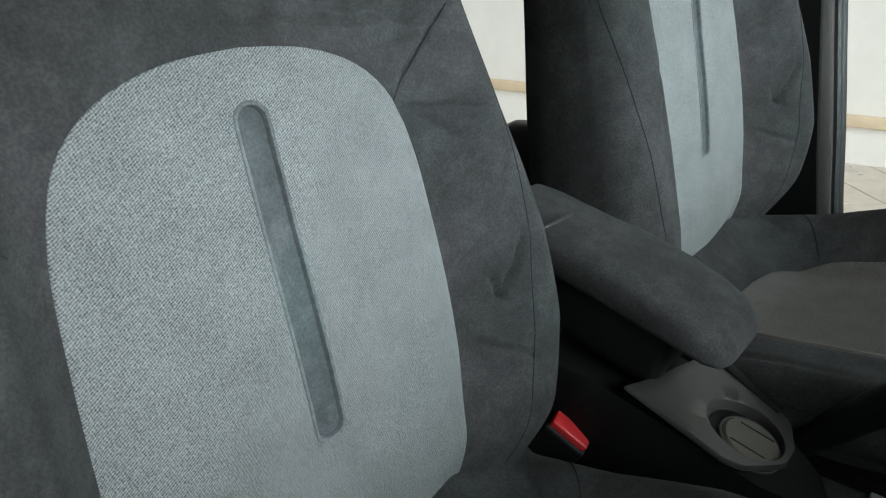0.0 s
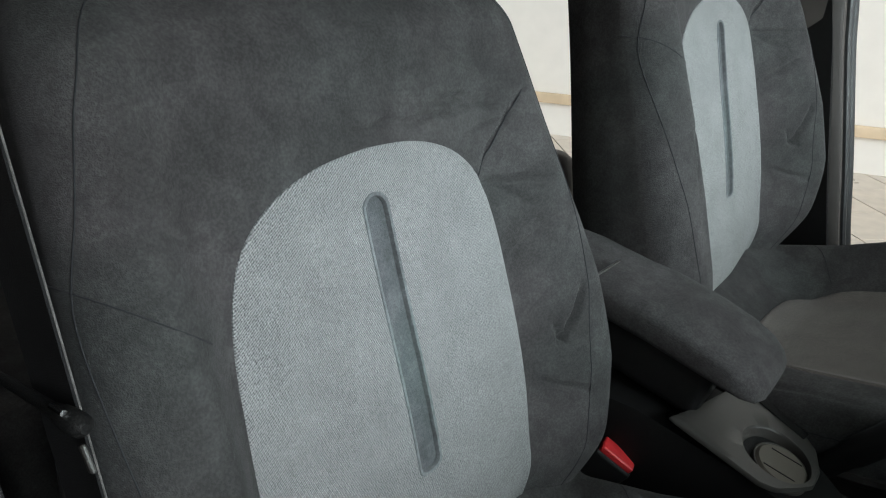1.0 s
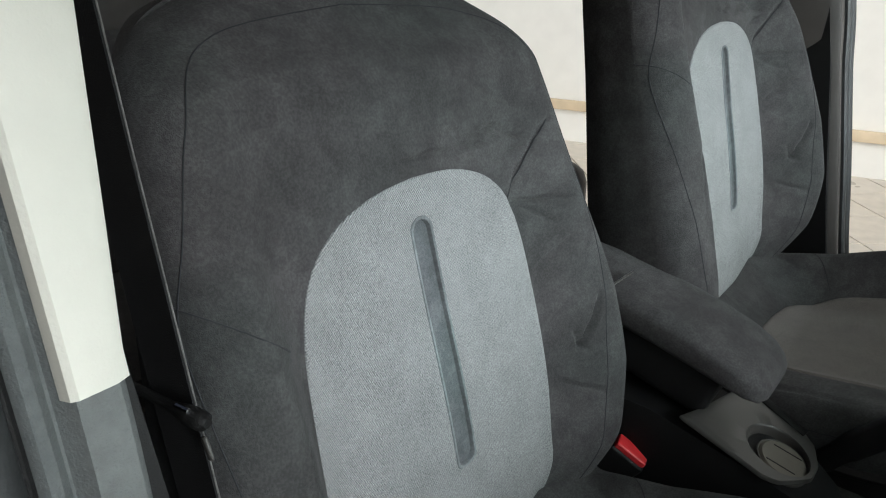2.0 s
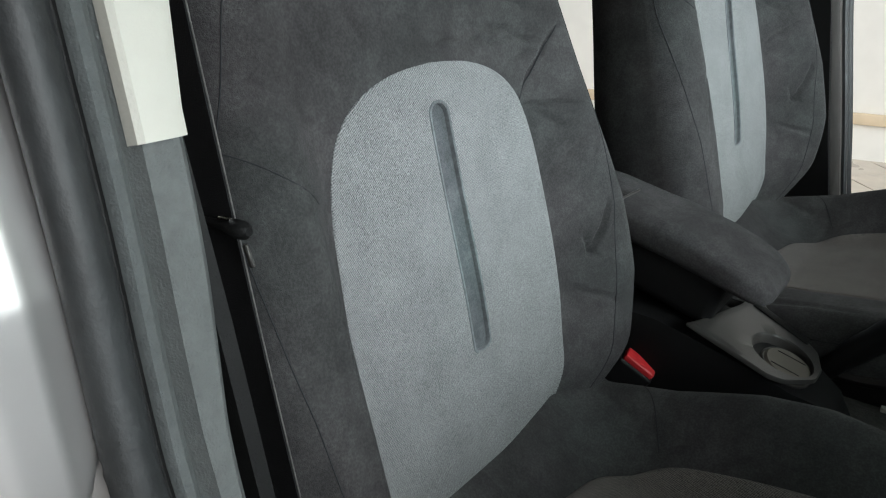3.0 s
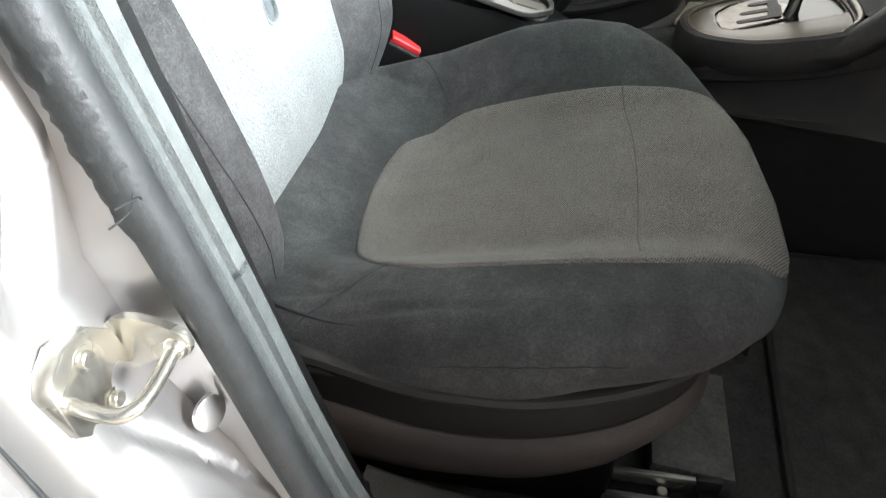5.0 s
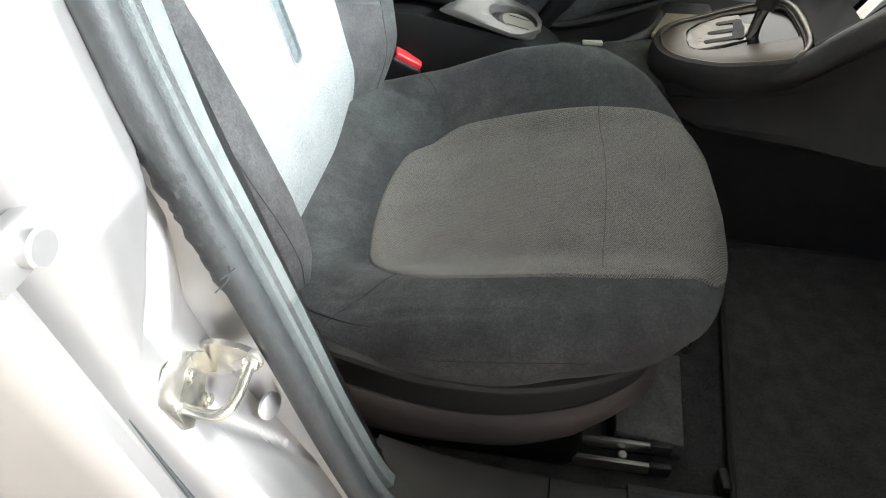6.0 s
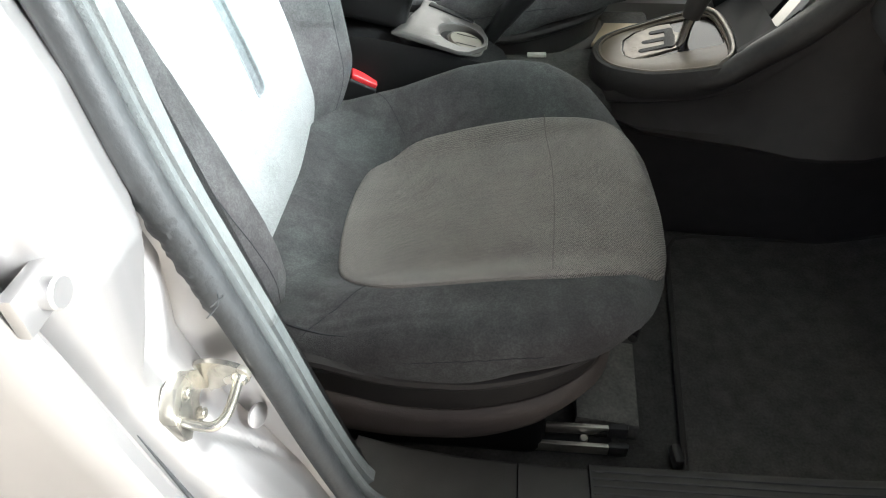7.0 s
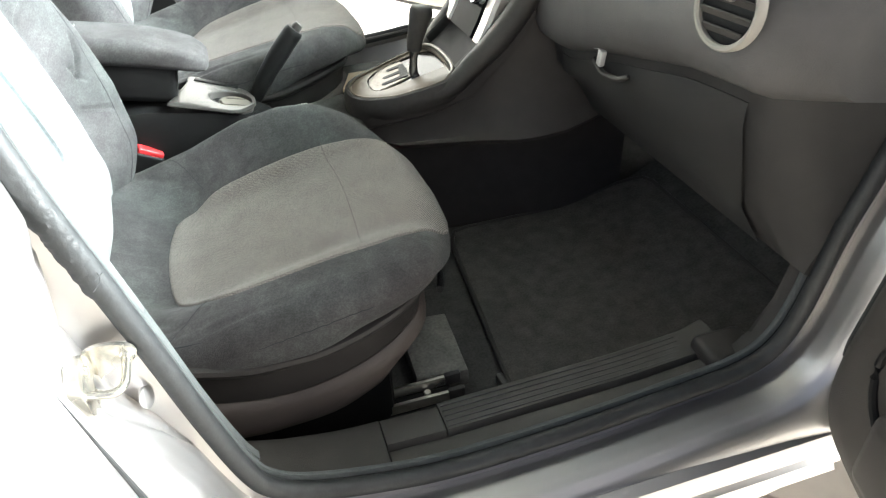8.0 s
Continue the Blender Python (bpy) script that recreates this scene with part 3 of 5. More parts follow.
        part("rail_channel", box((0.385, s * 0.1965, 0.322), (0.12, 0.014, 0.012), 0.002), BLACK, seat)
        part("rail_bolt", hexagon((0.405, s * 0.1965, 0.328), 0.006, 0.005, (0, 0, 1), 12), STEEL, seat, "steel rail bolt")
    bm = box((0.13, 0, 0.41), (0.44, 0.43, 0.22), 0.02)
    part("base_frame", bm, BLACK, seat)
    return seat


seat = car_seat("dark suede front seat with grey woven inserts")
FULLER[0] = 0.030
driver_seat = car_seat("dark suede driver's seat with grey woven inserts, beside the armrest")
driver_seat.matrix_world = pose(0.225, 0.69, 0.39)

# ---- the car's shell ----
car = empty("car", (0.3, 0.345, 0.0), "silver painted car body with open front doors", "car")
LOOP_XZ = [(-0.06, 1.38), (-0.035, 1.25), (-0.003, 1.12), (0.018, 1.03), (0.032, 0.95), (0.047, 0.88), (0.063, 0.81), (0.084, 0.715), (0.108, 0.60), (0.135, 0.50), (0.16, 0.462), (0.205, 0.437), (0.29, 0.415), (0.387, 0.402), (0.56, 0.405), (0.735, 0.420), (0.83, 0.432), (0.88, 0.46), (0.908, 0.52), (0.93, 0.64), (0.955, 0.73), (0.975, 0.80), (1.01, 0.95), (0.98, 1.06), (0.88, 1.18), (0.70, 1.32), (0.5, 1.39), (0.2, 1.425), (0.0, 1.42)]
_path = [(p.x, p.y) for p in curve_points([(x, z, 0) for x, z in LOOP_XZ + LOOP_XZ[:1]], 22)][:-1]
FAR_LIFT = 0.09


def frame_y(z):
    return 0.05 * max(0.0, z - 0.9)


def around(profile, side=-1, keep=None):
    """A profile of (away from the opening, along y) carried round the door opening; side 1 is the far side.
    profile may be a function of the height and of whether the place lies on the rear pillar."""
    n = len(_path)
    rows = []
    for i in list(range(n)) + [0]:
        (ax, az), (x, z), (bx, bz) = _path[(i - 1) % n], _path[i % n], _path[(i + 1) % n]
        if keep and not keep(x, z):
            if rows:
                break
            continue
        d = Vector((bx - ax, 0, bz - az)).normalized()
        away = Vector((d.z, 0, -d.x))
        row = []
        for q, y in profile(z, x < 0.2 and z < 1.3) if callable(profile) else profile:
            p = Vector((x, 0, z)) + away * q
            yy = y + frame_y(z)
            row.append(Vector((p.x, yy if side < 0 else 0.69 - yy, p.z + (0 if side < 0 else FAR_LIFT))))
        rows.append(row)
    return surf(rows)


RIDGE = [(0.44, 0.020), (0.50, 0.014), (0.58, 0.015), (0.64, 0.026), (0.70, 0.043), (0.79, 0.043), (0.84, 0.024), (0.90, 0.003), (1.0, 0.0), (1.2, 0.020)]
ROLL = [(-0.503, 0.085), (-0.499, 0.058), (-0.493, 0.034), (-0.486, 0.019), (-0.478, 0.010), (-0.465, 0.004), (-0.45, 0.001), (-0.43, 0.0), (-0.414, 0.004), (-0.404, 0.008)]


def jamb(z, pillar):
    """The pressed edge of the opening: a rolled ridge and, on the pillar, a sunk field between the seal and the striker."""
    row = [(-0.002, -0.393), (0.006, -0.397), (0.016, -0.400)]
    for k in range(34):
        y = -0.403 - 0.0030 * k
        q = (lerp(RIDGE, z) if pillar else 0.020) + lerp(ROLL, y)
        if pillar:
            low, high = 0.575 + 2.8 * (-0.402 - y), 0.925 - 2.2 * (-0.405 - y)
            m = smooth(low - 0.016, low + 0.010, z) * (1 - smooth(high - 0.012, high + 0.016, z))
            q += m * max(0.0, min(0.049, 0.027 + 0.55 * (-0.408 - y)) - q)
        row.append((q, y))
    row.append((row[-1][0] + (0.002 if pillar else 0.07), -0.5036))
    return row


def ring_profile(cq, cy, rq, ry, n=12):
    return [(cq + rq * math.cos(math.tau * k / n), cy + ry * math.sin(math.tau * k / n)) for k in range(n + 1)]


def trim_profile(z, pillar):
    """Pillar trim with a valley beside the seal; its inner edge comes further in towards the top."""
    y = -0.342 - 0.008 * smooth(1.0, 0.85, z)
    return [(0.014, -0.379), (0.011, -0.376), (0.011, -0.3705), (0.004, -0.3665), (-0.001, -0.3645), (-0.001, y - 0.003), (0.003, y + 0.001), (0.03, y + 0.007), (0.10, y + 0.010)]


def cover_profile(z, pillar):
    """The upper pillar cover grows broader towards the roof."""
    d = 0.11 * max(0.0, z - 1.07)
    return [(0.006, -0.3685), (-0.002, -0.367), (-0.0045, -0.364), (-0.0045, -0.347 + d), (-0.001, -0.340 + d), (0.03, -0.333 + d), (0.10, -0.330 + d)]


for side in (-1, 1):
    part("door_frame", around(jamb, side), PAINT, car, "silver painted door opening with pressed edges")
    part("door_seal", around(ring_profile(-0.001, -0.4035, 0.012, 0.0125), side), RUBBER, car, "dark rubber door seal, frayed in one place")
    # black bar fills the gap over bright paint, as the groove's shade
    part("groove_shade", around(ring_profile(0.0005, -0.3900, 0.0035, 0.0030, 8), side), BLACK, car, "black bar standing for the shade in the groove beside the seal")
    # the far lip takes black rubber to stand for its backlit shade
    part("seal_lip", around([(0.004, -0.3885), (-0.005, -0.3878), (-0.0083, -0.3850), (-0.008, -0.380), (-0.004, -0.376), (0.006, -0.3755)], side), FLOCK if side < 0 else RUBBER, car, "grey flocked lip of the seal")
    on_pillar = lambda x, z: x < 0.145 and z < 1.40
    if side < 0:
        part("pillar_trim", around(trim_profile, side, lambda x, z: x < 0.145 and 0.735 < z < 1.40), PILLARGREY, car, "grey textured plastic pillar trim")
        # lower length of the same trim, in a darker grey for its shade
        part("shaded_pillar_trim", around(trim_profile, side, lambda x, z: x < 0.145 and z < 0.747), FLOCK, car, "lower pillar trim, its shade put into a darker grey")
    else:
        # charcoal in place of the trim's grey, as this pillar is backlit
        part("pillar_trim", around(trim_profile, side, on_pillar), CHARCOAL, car, "far pillar trim, its backlit shade put into charcoal")
    if side < 0:
        part("pillar_cover", around(cover_profile, side, lambda x, z: x < 0.05 and 1.056 < z < 1.40), CREAM, car, "cream upper pillar cover")

# floor, bulkheads, roof
part("floor_pan", box((-0.1, 0.345, 0.255), (2.8, 1.42, 0.09), 0.01), CARPET, car, "black carpeted floor")
rows = []
for i in range(13):
    y = -0.33 + 1.35 * i / 12
    k = 1 - ((y - 0.345) / 0.68) ** 2
    rows.append([Vector((x, y, z + 0.03 * k + FAR_LIFT * (y + 0.33) / 1.35)) for x, z in ((0.62, 1.37), (0.4, 1.425), (0.0, 1.445), (-0.8, 1.44), (-1.4, 1.38), (-1.4, 1.41), (-0.8, 1.48), (0.0, 1.487), (0.4, 1.465), (0.64, 1.40))])
part("roof", surf(rows, True, True), CREAM, car, "light cloth headliner under the roof")
rows = []
for i in range(15):
    y = -0.375 + 1.44 * i / 14
    k = 1 - ((y - 0.345) / 0.72) ** 2
    up = FAR_LIFT * (y + 0.33) / 1.35
    front = [Vector((x + 0.05 * k, y, z + up)) for x, z in ((0.625, 1.385), (0.80, 1.290), (0.98, 1.175), (1.12, 1.075), (1.235, 0.985))]
    rows.append(front + [p + Vector((0.003, 0, 0.004)) for p in reversed(front)])
part("windscreen", surf(rows, True, True), GLASS, car, "green-tinted windscreen glass").visible_shadow = False
part("firewall", box((1.30, 0.345, 0.64), (0.05, 1.47, 0.86), 0.01), CARPET, car)
part("tailgate", box((-1.55, 0.345, 0.72), (0.06, 1.4, 0.95), 0.02), CHARCOAL, car)
part("footwell_side", prism([(0.93, 0.31), (1.28, 0.31), (1.28, 0.98), (1.03, 0.98), (0.99, 0.80), (0.94, 0.62), (0.92, 0.50), (0.89, 0.44), (0.84, 0.41), (0.84, 0.31)], "y", -0.385, -0.345, 0.006), CHARCOAL, car, "dark plastic kick panel at the footwell")
part("pillar_fill", prism([(-0.35, 0.31), (0.10, 0.31), (0.13, 0.44), (0.07, 0.7), (0.02, 0.95), (-0.04, 1.2), (-0.12, 1.42), (-0.22, 1.42), (-0.30, 0.95)], "y", -0.335, -0.325), BLACK, car)
part("far_pillar_fill", prism([(-0.25, 0.31), (0.10, 0.31), (0.13, 0.53), (0.07, 0.79), (0.02, 1.04), (-0.04, 1.29), (-0.12, 1.50), (-0.20, 1.50), (-0.25, 1.0)], "y", 1.02, 1.035), BLACK, car)
for y, lift in ((-0.375, 0.0), (1.065, FAR_LIFT)):
    if lift == 0:
        part("rear_door_card", box((-0.80, y, 0.55), (1.2, 0.05, 0.54), 0.02), CHARCOAL, car)
    part("rear_pillar", prism([(-1.5, 0.31), (-1.25, 0.31), (-1.1, 0.9), (-1.15, 1.45 + lift), (-1.5, 1.40 + lift)], "y", y - 0.03, y + 0.03), CHARCOAL, car)

# sill: trim pieces and ribbed tread plate
sill = empty("sill_trim", (0.45, -0.33, 0.37), "dark grey plastic sill trim with a ribbed tread plate", "sill trim")


def sill_piece(x0, x1, y0, y1, drop=0.0, n=12):
    rows = []
    for i in range(n + 1):
        x = x0 + (x1 - x0) * i / n
        z = lerp([(0.1, 0.430), (0.13, 0.419), (0.17, 0.406), (0.25, 0.392), (0.4, 0.386), (0.7, 0.392), (0.82, 0.402), (0.9, 0.43)], x) - drop
        rows.append([Vector((x, y, z + dz)) for y, dz in ((y0, -0.10), (y0, -0.006), (y0 + 0.003, -0.001), (y0 + 0.008, 0), (y1 - 0.008, -0.004), (y1 - 0.003, -0.006), (y1, -0.011), (y1, -0.10))])
    return surf(rows, True, True)


part("rear_piece", sill_piece(0.105, 0.3085, -0.375, -0.270), SILLGREY, sill)
part("middle_piece", sill_piece(0.3105, 0.3995, -0.326, -0.269, 0.002, 6), SILLGREY, sill)
tread = part("tread_plate", sill_piece(0.4015, 0.86, -0.326, -0.262, 0.002), SILLGREY, sill)
for k in range(5):
    y = -0.318 + 0.0105 * k
    part("rib", tube([(0.405 + 0.4 * i / 10, y, lerp([(0.4, 0.384), (0.7, 0.389), (0.82, 0.398)], 0.405 + 0.4 * i / 10) + 0.0005 - 0.06 * (y + 0.326) * 0.9) for i in range(11)], 0.0018, 6), SLATE, tread)
part("outer_strip", sill_piece(0.3105, 0.86, -0.376, -0.3285, 0.003), SILLGREY, sill)
part("end_cap", box((0.86, -0.335, 0.403), (0.09, 0.07, 0.035), 0.014, 3), CHARCOAL, sill)

# rocker panel below the opening
for side in (-1, 1):
    sgn = (lambda y: y) if side < 0 else (lambda y: 0.69 - y)
    up = 0 if side < 0 else FAR_LIFT
    rows = []
    for i in range(25):
        x = -0.9 + 1.85 * i / 24
        rows.append([Vector((x, sgn(y), z + up)) for y, z in ((-0.46, 0.35), (-0.488, 0.372), (-0.505, 0.368), (-0.512, 0.352), (-0.512, 0.338), (-0.500, 0.333), (-0.502, 0.322), (-0.512, 0.318), (-0.514, 0.308), (-0.505, 0.300), (-0.508, 0.292), (-0.512, 0.284), (-0.49, 0.272), (-0.40, 0.262), (-0.40, 0.33))])
    part("rocker_panel", surf(rows, True, True), PAINT, car, "silver sill panel with two ridges")

# front wheel arch mass hidden behind the open door, and wheels that the car stands on
def wheel(x, y):
    rows = []
    for k in range(33):
        a = math.tau * k / 32
        rows.append([Vector((x + r * math.cos(a), y + dy, 0.29 + r * math.sin(a))) for r, dy in ((0.16, -0.08), (0.27, -0.085), (0.288, -0.06), (0.29, 0), (0.288, 0.06), (0.27, 0.085), (0.16, 0.08))])
    w = part("wheel", surf(rows, True), RUBBER, car, "black tyre")
    rows = []
    for k in range(33):
        a = math.tau * k / 32
        rows.append([Vector((x + r * math.cos(a), y + dy, 0.29 + r * math.sin(a))) for r, dy in ((0.162, -0.08), (0.15, -0.06), (0.05, -0.05), (0.01, -0.06), (0.01, 0.06), (0.05, 0.05), (0.15, 0.06), (0.162, 0.08))])
    part("rim", surf(rows, True), SATIN, w)


for wx in (-1.1, 1.42):
    for wy in (-0.42, 1.11):
        wheel(wx, wy)

# fenders and rear doors
for side in (-1, 1):
    sgn = (lambda y: y) if side < 0 else (lambda y: 0.69 - y)
    up = 0 if side < 0 else FAR_LIFT
    part("fender", prism([(1.01, 0.40), (1.06, 0.33), (1.12, 0.33), (1.15, 0.5), (1.28, 0.60), (1.5, 0.63), (1.72, 0.5), (1.8, 0.45), (1.85, 0.7), (1.5, 0.92), (1.05, 1.0), (1.03, 0.9)], "y", sgn(-0.525), sgn(-0.49), 0.004), PAINT, car, "silver front wing")
    edge = [(p.x, p.y) for p in curve_points([(0.09, 0.36, 0), (0.075, 0.47, 0), (0.060, 0.60, 0), (0.040, 0.72, 0), (0.020, 0.84, 0), (0.0, 0.95, 0)], 4)]
    rows = []
    for x, z in edge:
        z += up
        rows.append([Vector((x + dx, sgn(y), z)) for dx, y in ((-0.03, -0.500), (-0.006, -0.503), (0.0, -0.510), (-0.001, -0.519), (-0.008, -0.526), (-0.03, -0.530), (-0.3, -0.545), (-0.85, -0.535), (-0.85, -0.50))])
    if side > 0:
        continue
    rear = empty("rear_door", (-0.4, sgn(-0.52), 0.34), "closed silver rear door of the car", "car door", "rear doors")
    part("door_skin", surf(rows, True, True), PAINT, rear)
    # dark strip drawn as the gap's shade, tapering out towards the top
    part("gap_shade", tube([(x + 0.001, -0.5045, z) for x, z in edge[:15]], [0.0035] * 9 + [0.0030, 0.0025, 0.0020, 0.0015, 0.0010, 0.0004], 8), RUBBER, rear, "dark strip standing for the shade in the door gap")

# striker on the pillar


striker = part("door_striker", prism([(-0.437, 0.763), (-0.456, 0.767), (-0.468, 0.760), (-0.474, 0.750), (-0.472, 0.720), (-0.456, 0.702), (-0.436, 0.692), (-0.422, 0.696), (-0.420, 0.730), (-0.425, 0.750)], "x", 0.024, 0.0365, 0.0015), STEEL, car, "bright zinc steel door striker")
# flange bent forwards, its rim rounded
ear_side = [(p.x, p.y) for p in curve_points([(0.028, 0.748, 0), (0.036, 0.753, 0), (0.046, 0.755, 0), (0.060, 0.753, 0), (0.071, 0.748, 0), (0.076, 0.740, 0), (0.073, 0.732, 0), (0.066, 0.729, 0), (0.059, 0.731, 0), (0.053, 0.725, 0), (0.044, 0.722, 0), (0.034, 0.712, 0), (0.028, 0.706, 0)], 4)]
part("ear", prism(ear_side, "y", -0.4215, -0.4165, 0.0014), STEEL, striker, "curved steel ear")
part("wire", tube(curve_points([(0.0665, -0.418, 0.738), (0.0670, -0.436, 0.736), (0.0670, -0.450, 0.735), (0.0650, -0.460, 0.735), (0.0585, -0.466, 0.735), (0.046, -0.467, 0.737), (0.032, -0.466, 0.740)], 6), 0.0041, 12), STEEL, striker, "round steel loop")
for y, z in ((-0.449, 0.753), (-0.442, 0.715)):
    part("washer", hexagon((0.0360, y, z), 0.0075, 0.0013, (1, 0, 0), 16), STEEL, striker)
    part("screw", hexagon((0.0370, y, z), 0.0048, 0.0032, (1, 0, 0), 12), STEEL, striker)
part("rivet", tube([(0.0668, -0.4255, 0.737), (0.0668, -0.4235, 0.737), (0.0668, -0.420, 0.737)], [0.0055, 0.0068, 0.0072], 16), STEEL, striker)
thing("pillar_plug", hexagon((0.0645, -0.412, 0.671), 0.0115, 0.0032, (1, -0.35, 0.2), 28), PAINT, "round silver plug in the door pillar", "plug")

for z, name in ((0.90, "upper"), (0.545, "lower")):
    dx = (0.90 - z) * 0.27
    z += 0.012
    hinge = part("door_hinge", prism([(-0.520, z - 0.013), (-0.484, z - 0.014), (-0.476, z - 0.008), (-0.476, z + 0.015), (-0.520, z + 0.017)], "x", 0.008 + dx, 0.018 + dx, 0.002), PAINT, car, "silver painted rear door hinge")
    part("bolt", hexagon((0.018 + dx, -0.495, z), 0.011, 0.009, (1, 0, 0), 14), PAINT, hinge)

# loose threads on the worn seal
for a, b, c in (((0.070, -0.417, 0.832), (0.072, -0.425, 0.828), (0.066, -0.434, 0.824)), ((0.072, -0.415, 0.828), (0.075, -0.421, 0.833), (0.070, -0.431, 0.833))):
    thing("thread", tube(curve_points([a, b, c], 4), 0.0005, 5), RUBBER, "grey loose thread hanging from the worn seal", "thread", "loose threads")
rows = []
for k in range(60):
    z = 0.955 - 0.155 * k / 59
    x = lerp([(0.79, 0.068), (0.81, 0.063), (0.88, 0.047), (0.96, 0.030)], z)
    rip = math.sin(math.pi * k / 59) ** 0.4
    row = []
    for j in range(9):
        a = radians(330 - 16 * j)
        fuzz = noise.noise(Vector((k * 0.55, j * 0.9, 3.1)))
        r = 0.0118 + rip * (0.0011 + 0.0014 * fuzz) + rip * (0.0017 + 0.0040 * noise.noise(Vector((k * 0.17, 5.2, 0))) + 0.0016 * noise.noise(Vector((k * 0.83, 1.2, 0)))) * smooth(5, 8, j)
        row.append(Vector((x + r * math.cos(a), -0.4035 + frame_y(z) + r * math.sin(a), z)))
    rows.append(row + [Vector((x, -0.4035 + frame_y(z), z))])
part("torn_seal_cover", surf(rows, True, True), RUBBER, car, "torn black cloth of the worn door seal")

# ---- open front doors ----


def front_door(sign, hinge, degrees, lift, card, label):
    """A front door turned about its hinge; its length runs from the hinge to the rear edge."""
    door = empty("front_door", (0, 0, 0), label, "car door", "front doors")
    a = radians(degrees)
    d, o = Vector((-math.cos(a), sign * math.sin(a), 0)), Vector((math.sin(a), sign * math.cos(a), 0))

    def at(s, depth, z):
        return Vector((*hinge, 0)) + d * s + o * depth + Vector((0, 0, z + lift))

    rim = [(p.x, p.y) for p in curve_points([(0.02, 0.98, 0), (0.0, 0.80, 0), (-0.03, 0.60, 0), (-0.045, 0.47, 0), (-0.03, 0.395, 0), (0.03, 0.365, 0), (0.2, 0.352, 0), (0.5, 0.352, 0), (0.72, 0.365, 0), (0.82, 0.42, 0), (0.88, 0.56, 0), (0.93, 0.75, 0), (0.96, 0.96, 0)], 5)]
    mid = (0.45, 0.68)
    rows = []
    for f, depth in ((1.0, 0.0), (1.0, 0.05), (0.99, 0.075), (0.975, 0.08), (0.96, 0.078)):
        rows.append([at(mid[0] + (s - mid[0]) * f, 0.10 - depth, mid[1] + (z - mid[1]) * f) for s, z in rim])
    rows.insert(0, [at(mid[0] + (s - mid[0]) * 0.02, 0.115, mid[1] + (z - mid[1]) * 0.02) for s, z in rim])
    part("shell", surf(rows, False), PAINT, door, "silver painted door shell")
    rows = []
    for f, depth in ((0.965, 0.02), (0.96, 0.008), (0.945, -0.006), (0.92, -0.012), (0.86, -0.014), (0.7, -0.006), (0.62, -0.004), (0.6, 0.004), (0.3, 0.006), (0.02, 0.006)):
        rows.append([at(mid[0] + (s - mid[0]) * f, depth, mid[1] + (z - mid[1]) * f) for s, z in rim])
    part("door_card", surf(rows, False), card, door)
    part("edge_seal", tube([at(mid[0] + (s - mid[0]) * 0.975, 0.012, mid[1] + (z - mid[1]) * 0.975) for s, z in rim], 0.009, 8), RUBBER, door, "black rubber edge seal")
    part("armrest", box((0, 0, 0), (0.5, 0.07, 0.06), 0.02, 3, m=Matrix.Translation(at(0.5, -0.03, 0.72)) @ Matrix(((d.x, o.x, 0, 0), (d.y, o.y, 0, 0), (0, 0, 1, 0), (0, 0, 0, 1)))), card, door)
    part("door_pocket", box((0, 0, 0), (0.62, 0.05, 0.12), 0.02, 3, m=Matrix.Translation(at(0.42, -0.02, 0.49)) @ Matrix(((d.x, o.x, 0, 0), (d.y, o.y, 0, 0), (0, 0, 1, 0), (0, 0, 0, 1)))), card, door)
    ring_pts = [at(0.14 + 0.085 * math.cos(k * math.tau / 28), -0.012, 0.56 + 0.085 * math.sin(k * math.tau / 28)) for k in range(29)]
    part("speaker_ring", tube(ring_pts, 0.006, 8), BLACK, door)
    return door


front_door(-1, (0.915, -0.50), 72, 0.0, CHARCOAL, "open silver front door with dark grey door card")
front_door(1, (0.95, 1.20), 62, FAR_LIFT + 0.04, DOORBEIGE, "open silver driver's door with light grey door card")

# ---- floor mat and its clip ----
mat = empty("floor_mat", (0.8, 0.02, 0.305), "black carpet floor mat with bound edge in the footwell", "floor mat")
MAT_RIM = [(0.545, -0.235), (0.585, 0.225), (0.60, 0.262), (0.63, 0.272), (1.02, 0.272), (1.08, 0.25), (1.08, -0.22), (1.04, -0.262), (0.60, -0.262), (0.56, -0.255)]


def mat_z(x):
    return 0.306 + 0.25 * max(0.0, x - 0.88)


rows = [[Vector((0.8 + (x - 0.8) * f, y * f, mat_z(0.8 + (x - 0.8) * f) + h)) for x, y in resample(MAT_RIM, 60)] for f, h in ((1.0, -0.004), (1.0, 0.003), (0.99, 0.006), (0.6, 0.006), (0.3, 0.006), (0.02, 0.006))]
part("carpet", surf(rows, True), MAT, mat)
part("binding", tube([Vector((x, y, mat_z(x) + 0.004)) for x, y in resample(MAT_RIM, 60) + resample(MAT_RIM, 60)[:1]], 0.0055, 8), CHARCOAL, mat, "dark grey stitched edge binding")
part("clip", box((0.534, -0.207, 0.318), (0.014, 0.030, 0.022), 0.004, 2, m=pose(0, 0, 0, 0, 0, 6)), GREYPLASTIC, mat, "grey plastic mat clip")
thing("toe_board", surf([[Vector((x, y, z)) for x, z in ((0.90, 0.300), (1.0, 0.318), (1.12, 0.38), (1.25, 0.56), (1.30, 0.7), (1.30, 0.3))] for y in (-0.34, -0.1, 0.1, 0.285)], True, True), CARPET, "black carpet rising under the dashboard", "carpet", kind="structure")
thing("rail_cover", prism([(0.395, -0.165), (0.485, -0.175), (0.492, -0.02), (0.40, -0.01)], "z", 0.298, 0.336, 0.006), GREYCARPET, "grey carpeted cover at the end of the seat rail", "rail cover")

